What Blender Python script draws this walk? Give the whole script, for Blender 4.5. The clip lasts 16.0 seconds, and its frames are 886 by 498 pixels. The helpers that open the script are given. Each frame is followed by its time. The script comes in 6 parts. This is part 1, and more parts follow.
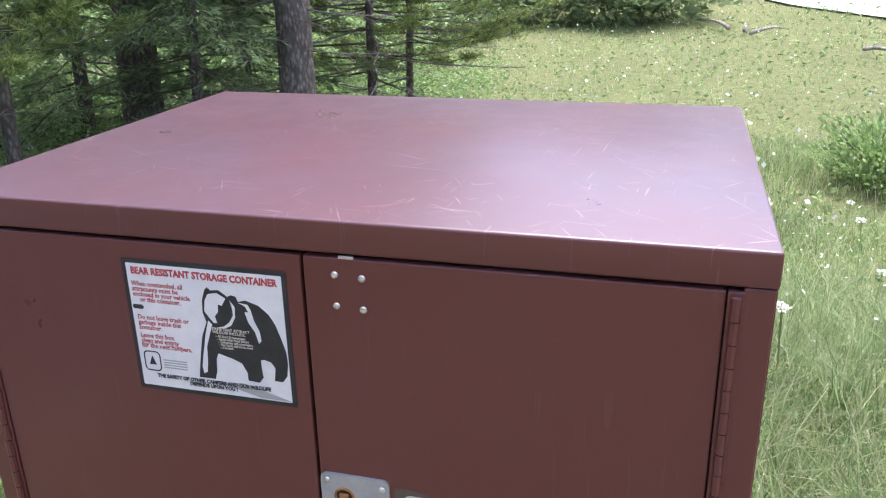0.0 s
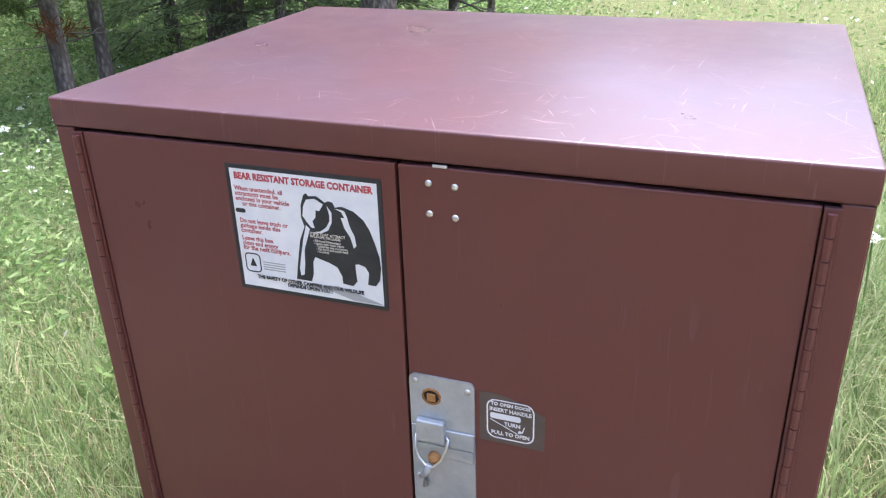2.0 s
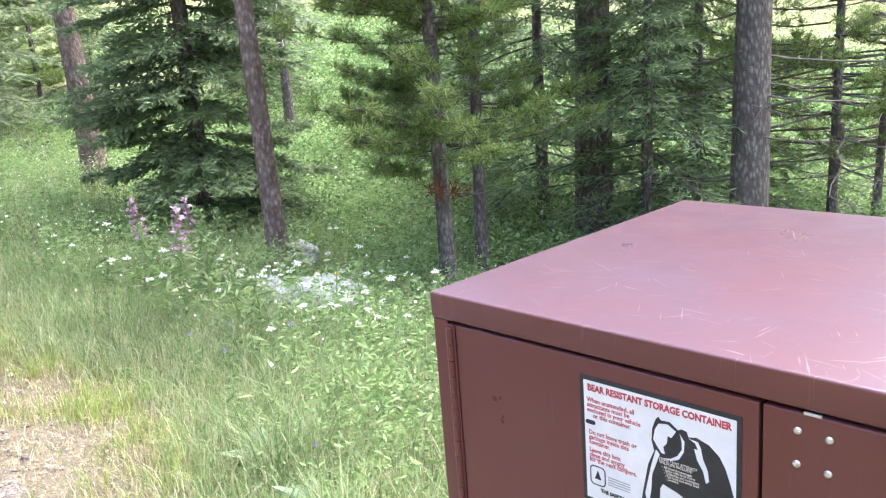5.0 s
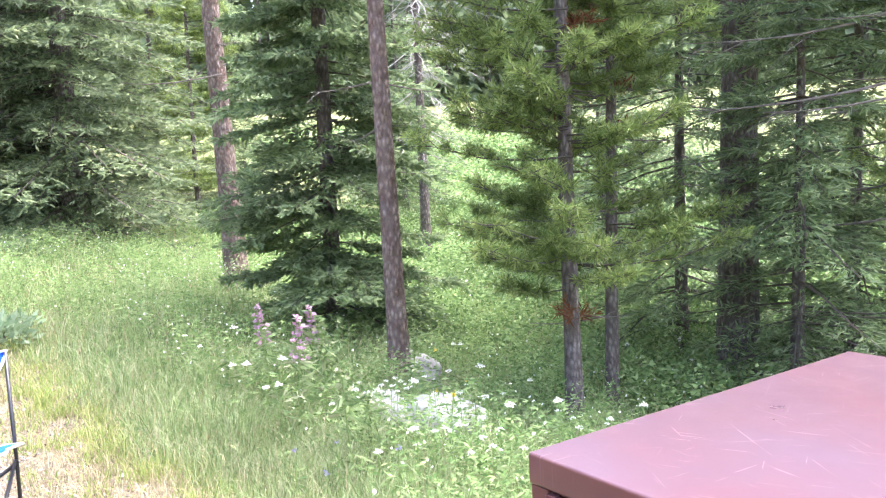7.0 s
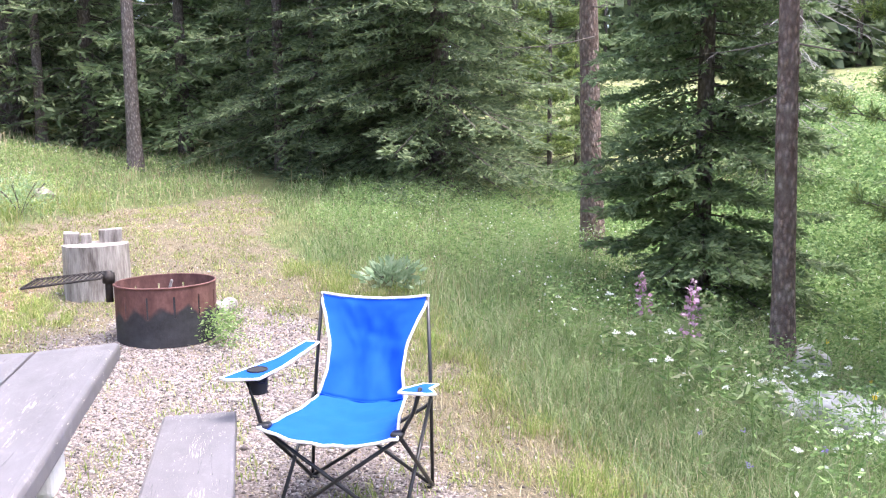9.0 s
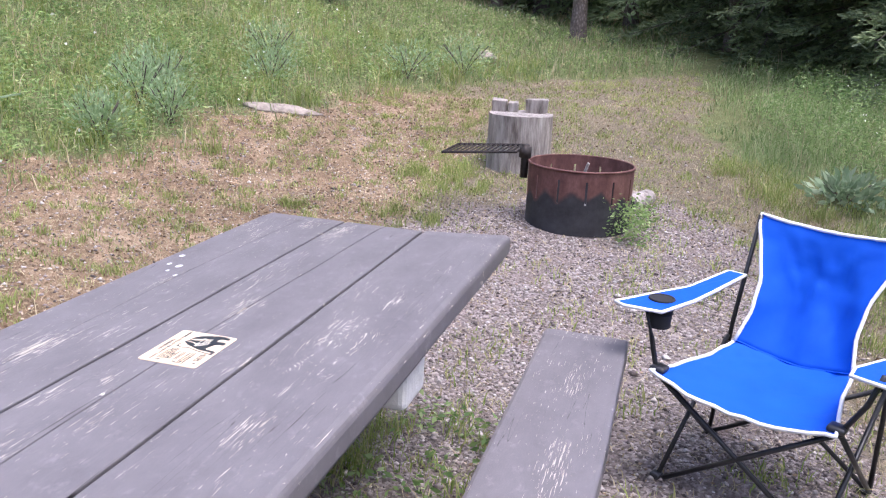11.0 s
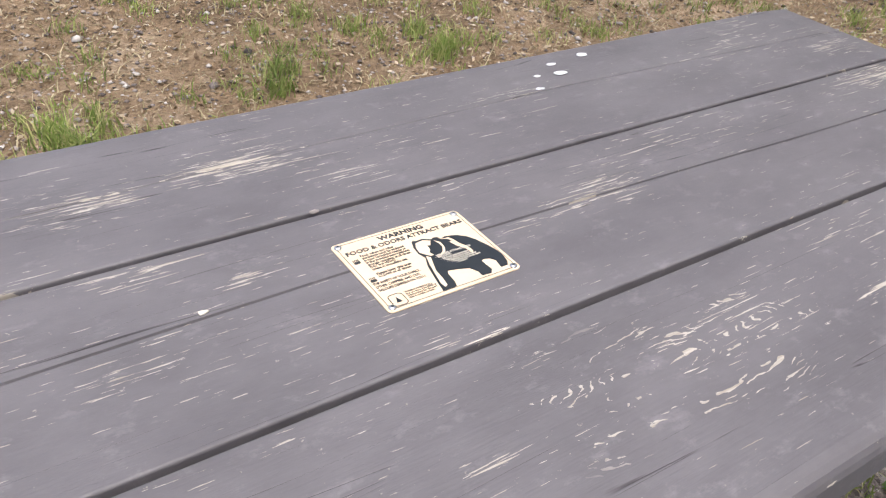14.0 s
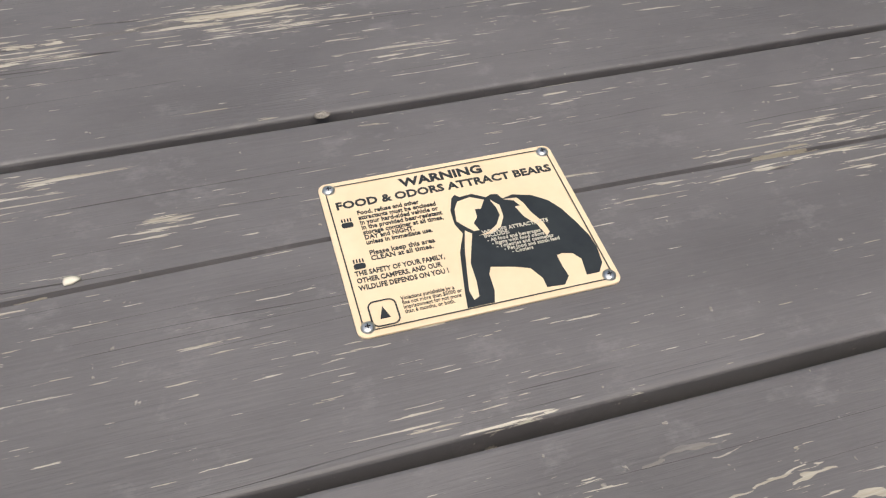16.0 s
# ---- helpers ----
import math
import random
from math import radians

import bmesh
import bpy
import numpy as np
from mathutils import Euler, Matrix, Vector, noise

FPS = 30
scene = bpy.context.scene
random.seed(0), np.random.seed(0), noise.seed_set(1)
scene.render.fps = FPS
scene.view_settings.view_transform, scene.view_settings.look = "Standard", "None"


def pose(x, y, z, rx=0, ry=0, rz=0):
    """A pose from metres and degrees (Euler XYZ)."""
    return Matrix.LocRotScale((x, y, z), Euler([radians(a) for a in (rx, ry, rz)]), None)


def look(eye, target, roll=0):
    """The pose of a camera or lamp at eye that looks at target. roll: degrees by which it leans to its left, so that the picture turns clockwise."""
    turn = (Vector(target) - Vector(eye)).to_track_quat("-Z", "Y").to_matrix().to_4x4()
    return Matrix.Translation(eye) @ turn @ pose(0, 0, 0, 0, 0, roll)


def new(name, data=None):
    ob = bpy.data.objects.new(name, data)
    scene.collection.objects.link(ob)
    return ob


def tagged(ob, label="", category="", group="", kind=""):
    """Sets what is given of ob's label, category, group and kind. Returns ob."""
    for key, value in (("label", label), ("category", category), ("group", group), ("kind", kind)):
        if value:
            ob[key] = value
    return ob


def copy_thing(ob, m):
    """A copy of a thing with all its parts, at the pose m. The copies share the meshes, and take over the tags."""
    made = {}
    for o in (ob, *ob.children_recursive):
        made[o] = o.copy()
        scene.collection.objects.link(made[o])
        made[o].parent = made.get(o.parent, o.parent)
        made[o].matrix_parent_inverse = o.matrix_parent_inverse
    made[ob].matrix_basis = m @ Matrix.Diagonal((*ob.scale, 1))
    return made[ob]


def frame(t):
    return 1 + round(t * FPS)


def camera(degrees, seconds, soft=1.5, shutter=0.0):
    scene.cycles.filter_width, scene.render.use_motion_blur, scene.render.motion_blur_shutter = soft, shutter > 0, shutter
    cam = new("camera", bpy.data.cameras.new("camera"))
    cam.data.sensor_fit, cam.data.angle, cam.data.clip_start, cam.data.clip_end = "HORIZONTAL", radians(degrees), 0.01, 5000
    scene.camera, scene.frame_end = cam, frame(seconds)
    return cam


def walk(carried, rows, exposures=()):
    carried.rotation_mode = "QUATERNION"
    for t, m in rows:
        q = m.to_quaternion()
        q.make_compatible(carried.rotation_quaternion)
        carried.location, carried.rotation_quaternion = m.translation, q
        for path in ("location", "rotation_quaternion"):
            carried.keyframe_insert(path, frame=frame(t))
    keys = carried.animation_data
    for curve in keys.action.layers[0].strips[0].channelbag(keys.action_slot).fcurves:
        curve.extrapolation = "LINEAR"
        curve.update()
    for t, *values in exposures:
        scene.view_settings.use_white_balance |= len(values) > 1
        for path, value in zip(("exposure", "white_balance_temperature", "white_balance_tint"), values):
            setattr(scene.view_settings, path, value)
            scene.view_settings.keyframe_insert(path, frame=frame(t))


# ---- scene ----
cam = camera(56.0, 16.0, 1.2)
PATH = [
    (0, (1.088, -0.966, 1.445), (0.574, 0.837, 0.747), -1.2),
    (0.5, (1.087, -0.994, 1.432), (0.488, 0.745, 0.647), -1.7),
    (1, (1.083, -0.992, 1.425), (0.451, 0.715, 0.598), -1.8),
    (1.5, (1.074, -0.996, 1.426), (0.423, 0.696, 0.582), -1.8),
    (2, (1.075, -1.008, 1.434), (0.412, 0.675, 0.58), -1.8),
    (2.5, (1.073, -1.02, 1.434), (0.381, 0.656, 0.591), -1.7),
    (3, (1.06, -1.028, 1.442), (0.327, 0.64, 0.617), -1.8),
    (3.5, (1.051, -1.02, 1.453), (0.157, 0.604, 0.705), -3.1),
    (4, (1.04, -1.021, 1.476), (-0.007, 0.557, 0.832), -3.7),
    (4.5, (1.041, -0.986, 1.521), (-0.201, 0.47, 0.941), -5.0),
    (5, (1.051, -0.975, 1.531), (-0.345, 0.373, 1.05), -4.5),
    (5.2, (1.045, -0.996, 1.522), (-0.372, 0.351, 1.102), -3.1),
    (7.3, (0.898, -0.776, 1.533), (-0.765, 0.321, 1.358), -2.9),
    (7.5, (0.88, -0.806, 1.547), (-0.81, 0.25, 1.376), -2.8),
    (8, (0.806, -0.907, 1.54), (-0.952, 0.033, 1.389), -2.6),
    (8.5, (0.728, -1.014, 1.544), (-1.104, -0.226, 1.391), -2.4),
    (9, (0.594, -1.079, 1.511), (-1.339, -0.629, 1.266), -0.8),
    (9.5, (0.38, -1.051, 1.495), (-1.595, -0.982, 1.187), 0.7),
    (9.7, (0.312, -1.06, 1.491), (-1.662, -1.079, 1.171), 0.8),
    (11.8, (-0.378, -1.094, 1.461), (-2.119, -1.846, 0.828), 3.5),
    (12, (-0.451, -1.117, 1.449), (-2.170, -1.913, 0.810), 3.6),
    (12.5, (-0.609, -1.212, 1.428), (-2.219, -2.109, 0.656), 4.4),
    (13, (-0.803, -1.215, 1.385), (-2.102, -2.409, 0.442), 4.2),
    (13.5, (-1.009, -1.253, 1.352), (-2.07, -2.58, 0.297), 3.9),
    (14, (-1.119, -1.405, 1.313), (-2.097, -2.728, 0.175), 5.1),
    (14.5, (-1.237, -1.526, 1.273), (-1.923, -2.861, -0.049), 3.7),
    (15, (-1.36, -1.628, 1.222), (-1.854, -2.925, -0.219), 2.6),
    (15.5, (-1.399, -1.66, 1.198), (-1.82, -2.93, -0.289), 2.1),
    (16, (-1.433, -1.684, 1.177), (-1.849, -2.937, -0.325), 2.6),
]
EXPOSURES = [(0, 1.95, 5850, 17), (1.5, 2.19, 5850, 15), (3, 2.25, 5850, 15), (4.5, 2.49, 5850, 14), (5.2, 2.68, 5850, 14), (7.5, 3.05, 5950, 20), (8.5, 2.78, 5950, 22), (9, 2.28, 5900, 18), (9.7, 1.82, 5800, 16), (12, 1.14, 5700, 24), (13.5, 0.93, 6050, 14), (14.8, 0.50, 6480, 7), (16, 0.19, 6620, 4)]
walk(cam, [(t, look(eye, target, roll)) for t, eye, target, roll in PATH], EXPOSURES)

# ---------------------------------------------------------------- light
SUN_EL, SUN_AZ = radians(71), radians(70)      # azimuth measured from +x, anticlockwise
world = bpy.data.worlds.new("sky")
scene.world = world
world.use_nodes = True
wn = world.node_tree
sky = wn.nodes.new("ShaderNodeTexSky")
sky.sky_type = "NISHITA"
sky.sun_disc = False
sky.sun_elevation = SUN_EL
sky.sun_rotation = radians(90) - SUN_AZ
sky.air_density, sky.dust_density, sky.ozone_density = 1.0, 7.0, 1.0
wn.links.new(sky.outputs[0], wn.nodes["Background"].inputs[0])
wn.nodes["Background"].inputs[1].default_value = 0.15
sun = new("sun", bpy.data.lights.new("sun", "SUN"))
sun.data.energy, sun.data.angle, sun.data.color = 1.05, radians(26), (1.0, 0.97, 0.93)
sun.matrix_world = look((0, 0, 0), (-math.cos(SUN_EL) * math.cos(SUN_AZ), -math.cos(SUN_EL) * math.sin(SUN_AZ), -math.sin(SUN_EL)))

rng = np.random.default_rng(7)


# ---------------------------------------------------------------- materials
def mat(name, c1, c2=None, scale=8.0, rough=0.7, metal=0.0, bump=0.0, bump_scale=60.0, stretch=(1, 1, 1), spec=0.5, dist=0.01):
    """A principled material with two noise scales between two colours and a fine bump."""
    m = bpy.data.materials.new(name)
    m.use_nodes = True
    nt = m.node_tree
    p = nt.nodes["Principled BSDF"]
    p.inputs["Roughness"].default_value = rough
    p.inputs["Metallic"].default_value = metal
    p.inputs["Specular IOR Level"].default_value = spec
    if c2 is None:
        p.inputs["Base Color"].default_value = (*c1, 1)
    tc = nt.nodes.new("ShaderNodeTexCoord")
    mp = nt.nodes.new("ShaderNodeMapping")
    mp.inputs["Scale"].default_value = stretch
    nt.links.new(tc.outputs["Object"], mp.inputs[0])
    if c2 is not None:
        n = nt.nodes.new("ShaderNodeTexNoise")
        n.inputs["Scale"].default_value, n.inputs["Detail"].default_value, n.inputs["Roughness"].default_value = scale, 7, 0.65
        nt.links.new(mp.outputs[0], n.inputs[0])
        r = nt.nodes.new("ShaderNodeValToRGB")
        r.color_ramp.elements[0].position, r.color_ramp.elements[1].position = 0.32, 0.68
        r.color_ramp.elements[0].color, r.color_ramp.elements[1].color = (*c1, 1), (*c2, 1)
        nt.links.new(n.outputs[0], r.inputs[0])
        nt.links.new(r.outputs[0], p.inputs["Base Color"])
    if bump:
        b = nt.nodes.new("ShaderNodeBump")
        b.inputs["Strength"].default_value, b.inputs["Distance"].default_value = bump, dist
        n2 = nt.nodes.new("ShaderNodeTexNoise")
        n2.inputs["Scale"].default_value, n2.inputs["Detail"].default_value = bump_scale, 6
        nt.links.new(mp.outputs[0], n2.inputs[0])
        nt.links.new(n2.outputs[0], b.inputs["Height"])
        nt.links.new(b.outputs[0], p.inputs["Normal"])
    return m


def nodes_of(m):
    return m.node_tree.nodes, m.node_tree.links, m.node_tree.nodes["Principled BSDF"]


def noise_node(m, scale, detail=6, stretch=(1, 1, 1), rough=0.6, coord="Object"):
    n, l, p = nodes_of(m)
    tc, mp, t = n.new("ShaderNodeTexCoord"), n.new("ShaderNodeMapping"), n.new("ShaderNodeTexNoise")
    mp.inputs["Scale"].default_value = stretch
    t.inputs["Scale"].default_value, t.inputs["Detail"].default_value, t.inputs["Roughness"].default_value = scale, detail, rough
    l.new(tc.outputs[coord], mp.inputs[0])
    l.new(mp.outputs[0], t.inputs[0])
    return t.outputs[0]


def ramp(m, value, *stops):
    n, l, p = nodes_of(m)
    r = n.new("ShaderNodeValToRGB")
    while len(r.color_ramp.elements) < len(stops):
        r.color_ramp.elements.new(0.5)
    for e, (pos, col) in zip(r.color_ramp.elements, stops):
        e.position = pos
        e.color = (*col, 1) if isinstance(col, tuple) else (col, col, col, 1)
    l.new(value, r.inputs[0])
    return r.outputs[0]


def mixed(m, fac, a, b):
    n, l, p = nodes_of(m)
    x = n.new("ShaderNodeMix")
    x.data_type = "RGBA"
    for sock, v in ((x.inputs[0], fac), (x.inputs[6], a), (x.inputs[7], b)):
        if isinstance(v, tuple):
            sock.default_value = (*v, 1)
        elif isinstance(v, float):
            sock.default_value = v
        else:
            l.new(v, sock)
    return x.outputs[2]


def calc(m, op, a, b=0.0):
    n, l, p = nodes_of(m)
    x = n.new("ShaderNodeMath")
    x.operation = op
    x.use_clamp = op in ("MULTIPLY_ADD",)
    for sock, v in ((x.inputs[0], a), (x.inputs[1], b)):
        if isinstance(v, (int, float)):
            sock.default_value = v
        else:
            l.new(v, sock)
    return x.outputs[0]


def bumped(m, height, strength=0.5, dist=0.01):
    n, l, p = nodes_of(m)
    b = n.new("ShaderNodeBump")
    b.inputs["Strength"].default_value, b.inputs["Distance"].default_value = strength, dist
    l.new(height, b.inputs["Height"])
    l.new(b.outputs[0], p.inputs["Normal"])


def leaf_mat(name, cols, through_part=0.35, rough=0.55):
    """Leaves, needles and grass: colour varied piece by piece, with light passing through."""
    m = bpy.data.materials.new(name)
    m.use_nodes = True
    n, l, p = nodes_of(m)
    g = n.new("ShaderNodeNewGeometry")
    k = len(cols)
    col = ramp(m, g.outputs["Random Per Island"], *[(i / max(1, k - 1), c) for i, c in enumerate(cols)])
    patch = ramp(m, noise_node(m, 0.9, 3), (0.3, 0.75), (0.7, 1.2))
    x = n.new("ShaderNodeMix")
    x.data_type, x.blend_type = "RGBA", "MULTIPLY"
    x.inputs[0].default_value = 1.0
    l.new(col, x.inputs[6])
    l.new(patch, x.inputs[7])
    l.new(x.outputs[2], p.inputs["Base Color"])
    p.inputs["Roughness"].default_value = rough
    p.inputs["Specular IOR Level"].default_value = 0.25
    t = n.new("ShaderNodeBsdfTranslucent")
    l.new(x.outputs[2], t.inputs[0])
    s = n.new("ShaderNodeMixShader")
    s.inputs[0].default_value = through_part
    l.new(p.outputs[0], s.inputs[1])
    l.new(t.outputs[0], s.inputs[2])
    l.new(s.outputs[0], n["Material Output"].inputs[0])
    return m


def painted_steel(name, dust_low, dust_high, gloss, wear=0.6, dust_sky_tone=(0.175, 0.122, 0.148)):
    """Brown powder coat with dust, scuffs and fine orange-peel; the upward dust's colour also holds sky sheen."""
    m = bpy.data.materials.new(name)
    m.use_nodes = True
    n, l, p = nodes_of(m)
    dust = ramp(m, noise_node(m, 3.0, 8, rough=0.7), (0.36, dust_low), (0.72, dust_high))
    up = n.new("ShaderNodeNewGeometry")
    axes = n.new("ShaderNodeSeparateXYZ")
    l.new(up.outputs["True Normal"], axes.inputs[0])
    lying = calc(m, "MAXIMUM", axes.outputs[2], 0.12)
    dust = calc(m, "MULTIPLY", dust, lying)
    rubbed = ramp(m, noise_node(m, 4.5, 4), (0.44, 0.25), (0.60, 1.0))
    lines = None
    for i, turn in enumerate((8, 31, 62, 95, 128, 155)):
        tc, mp, t = n.new("ShaderNodeTexCoord"), n.new("ShaderNodeMapping"), n.new("ShaderNodeTexNoise")
        spin = n.new("ShaderNodeVectorRotate")
        spin.rotation_type = "Z_AXIS"
        spin.inputs["Angle"].default_value = radians(turn)
        mp.inputs["Scale"].default_value = (6.0 + i, 230.0, 6.0)
        mp.inputs["Location"].default_value = (i * 3.7, i * 9.1, 0)
        t.inputs["Scale"].default_value, t.inputs["Detail"].default_value, t.inputs["Distortion"].default_value = 1.0, 1.5, 0.25
        l.new(tc.outputs["Object"], spin.inputs["Vector"])
        l.new(spin.outputs[0], mp.inputs[0])
        l.new(mp.outputs[0], t.inputs[0])
        one = ramp(m, t.outputs[0], (0.72, 0.0), (0.745, wear))
        lines = one if lines is None else calc(m, "MAXIMUM", lines, one)
    lines = calc(m, "MULTIPLY", lines, rubbed)
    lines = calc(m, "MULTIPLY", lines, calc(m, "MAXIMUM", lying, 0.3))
    # the dust's violet also paints the sky's bluish reflection onto upward faces
    base = mixed(m, dust, (0.118, 0.037, 0.031), dust_sky_tone)
    l.new(mixed(m, lines, base, (0.34, 0.25, 0.26)), p.inputs["Base Color"])
    l.new(ramp(m, noise_node(m, 5.0, 6), (0.3, 0.27), (0.7, 0.36)), p.inputs["Roughness"])
    p.inputs["Specular IOR Level"].default_value = gloss
    bumped(m, noise_node(m, 400.0, 2), 0.12, 0.001)
    return m


def worn_paint():
    """Grey-violet board paint, peeled in streaks along the grain down to pale wood."""
    m = bpy.data.materials.new("worn_board_paint")
    m.use_nodes = True
    n, l, p = nodes_of(m)
    g = n.new("ShaderNodeObjectInfo")
    tc, mp = n.new("ShaderNodeTexCoord"), n.new("ShaderNodeMapping")
    off = n.new("ShaderNodeCombineXYZ")
    l.new(calc(m, "MULTIPLY", g.outputs["Random"], 37.0), off.inputs[0])
    l.new(calc(m, "MULTIPLY", g.outputs["Random"], 11.0), off.inputs[1])
    l.new(tc.outputs["Object"], mp.inputs[0])
    l.new(off.outputs[0], mp.inputs["Location"])

    def tex(scale, detail, stretch, rough=0.6, warp=None):
        a, t = n.new("ShaderNodeMapping"), n.new("ShaderNodeTexNoise")
        a.inputs["Scale"].default_value = stretch
        t.inputs["Scale"].default_value, t.inputs["Detail"].default_value, t.inputs["Roughness"].default_value = scale, detail, rough
        t.inputs["Distortion"].default_value = warp or 0.0
        l.new(mp.outputs[0], a.inputs[0])
        l.new(a.outputs[0], t.inputs[0])
        return t.outputs[0]
    flakes = tex(9.0, 6, (1.0, 26.0, 1.0), 0.60, 0.35)
    region = tex(2.6, 3, (1.0, 2.2, 1.0))

    def spot(cx, cy, rx, ry):
        a, q = n.new("ShaderNodeMapping"), n.new("ShaderNodeVectorMath")
        a.inputs["Scale"].default_value = (1 / rx, 1 / ry, 0.0)
        a.inputs["Location"].default_value = (-cx / rx, -cy / ry, 0.0)
        q.operation = "LENGTH"
        l.new(tc.outputs["Object"], a.inputs[0])
        l.new(a.outputs[0], q.inputs[0])
        return q.outputs["Value"]
    worn = None
    for cx, cy, rx, ry in ((-1.45, -2.33, 0.15, 0.04), (-1.26, -2.31, 0.10, 0.05), (-1.595, -2.253, 0.05, 0.016), (-1.84, -2.055, 0.12, 0.045), (-1.70, -2.04, 0.06, 0.03), (-1.27, -2.155, 0.07, 0.03),
                           (-1.39, -2.10, 0.06, 0.016), (-1.56, -1.845, 0.05, 0.018), (-1.74, -1.80, 0.13, 0.03), (-1.455, -1.758, 0.045, 0.026), (-1.29, -1.745, 0.11, 0.035), (-2.03, -1.742, 0.10, 0.035),
                           (-2.62, -2.14, 0.16, 0.05), (-2.70, -2.27, 0.10, 0.05), (-2.42, -1.295, 0.16, 0.04), (-2.81, -1.27, 0.05, 0.12), (-1.9, -1.28, 0.2, 0.05), (-1.0, -2.1, 0.18, 0.06)):
        g1 = ramp(m, spot(cx, cy, rx, ry), (0.0, 1.0), (0.55, 0.75), (1.0, 0.0))
        worn = g1 if worn is None else calc(m, "MAXIMUM", worn, g1)
    bias = calc(m, "ADD", calc(m, "MULTIPLY", calc(m, "SUBTRACT", region, 0.5), 0.30), calc(m, "MULTIPLY", worn, 0.098))
    peel = ramp(m, calc(m, "ADD", flakes, bias), (0.678, 0.0), (0.685, 1.0))
    fine = ramp(m, calc(m, "ADD", tex(26.0, 3, (1.0, 14.0, 1.0), 0.5), bias), (0.702, 0.0), (0.710, 1.0))
    # flakes that follow the growth rings round a knot in the front plank
    knot = calc(m, "ADD", spot(-1.70, -1.765, 0.19, 0.085), calc(m, "MULTIPLY", calc(m, "SUBTRACT", tex(6.0, 4, (1, 2.4, 1)), 0.5), 0.9))
    rings = calc(m, "SINE", calc(m, "MULTIPLY", knot, 66.0))
    lift = calc(m, "SUBTRACT", calc(m, "ADD", calc(m, "MULTIPLY", rings, 0.15), tex(9.0, 5, (1.0, 6.0, 1.0))), calc(m, "MULTIPLY", knot, 0.10))
    ringed = calc(m, "MULTIPLY", ramp(m, lift, (0.648, 0.0), (0.656, 1.0)), ramp(m, spot(-1.70, -1.765, 0.24, 0.10), (0.75, 1.0), (1.0, 0.0)))
    peel = calc(m, "MAXIMUM", peel, ringed)
    cracks = ramp(m, calc(m, "ABSOLUTE", calc(m, "SUBTRACT", tex(5.0, 3, (0.16, 7.0, 1.0), 0.35, 0.1), 0.5)), (0.0, 1.0), (0.0035, 0.0))
    cracks = calc(m, "MULTIPLY", cracks, ramp(m, tex(2.4, 3, (1, 4, 1)), (0.52, 0.0), (0.55, 1.0)))
    chalk = ramp(m, tex(17.0, 6, (1, 1.6, 1), 0.75), (0.56, 0.0), (0.74, 0.6))
    spots = ramp(m, tex(120.0, 2, (1, 1, 1)), (0.72, 0.0), (0.76, 0.5))
    bare = calc(m, "MAXIMUM", calc(m, "MAXIMUM", peel, fine), spots)
    paint = ramp(m, tex(5.0, 8, (1, 2, 1), 0.7), (0.3, (0.100, 0.094, 0.100)), (0.7, (0.150, 0.142, 0.149)))
    paint = mixed(m, chalk, paint, (0.24, 0.225, 0.235))
    wood = ramp(m, tex(14.0, 4, (1.0, 18.0, 1.0)), (0.3, (0.29, 0.255, 0.20)), (0.62, (0.50, 0.465, 0.405)))
    l.new(mixed(m, cracks, mixed(m, bare, paint, wood), (0.022, 0.018, 0.018)), p.inputs["Base Color"])
    p.inputs["Roughness"].default_value = 0.55
    grain = tex(20.0, 4, (1.0, 22.0, 1.0), 0.6, 0.4)
    h = calc(m, "SUBTRACT", calc(m, "MULTIPLY", grain, 0.5), calc(m, "MULTIPLY", calc(m, "ADD", bare, cracks), 0.6))
    bumped(m, h, 0.35, 0.003)
    return m


def bark(name, c1, c2, c3):
    m = bpy.data.materials.new(name)
    m.use_nodes = True
    n, l, p = nodes_of(m)
    tc, mp, v = n.new("ShaderNodeTexCoord"), n.new("ShaderNodeMapping"), n.new("ShaderNodeTexVoronoi")
    mp.inputs["Scale"].default_value = (1, 1, 0.45)
    v.inputs["Scale"].default_value = 36.0
    l.new(tc.outputs["Object"], mp.inputs[0])
    l.new(mp.outputs[0], v.inputs[0])
    plates = ramp(m, v.outputs[0], (0.1, 1.0), (0.6, 0.0))
    patches = ramp(m, noise_node(m, 15.0, 8, (1, 1, 0.6), 0.75), (0.38, c1), (0.52, c2), (0.68, c3))
    l.new(mixed(m, calc(m, "MULTIPLY", calc(m, "SUBTRACT", 1.0, plates), 0.62), patches, (0.05, 0.04, 0.036)), p.inputs["Base Color"])
    p.inputs["Roughness"].default_value = 0.9
    p.inputs["Specular IOR Level"].default_value = 0.15
    bumped(m, calc(m, "ADD", plates, calc(m, "MULTIPLY", noise_node(m, 90.0, 5), 0.7)), 0.9, 0.012)
    return m


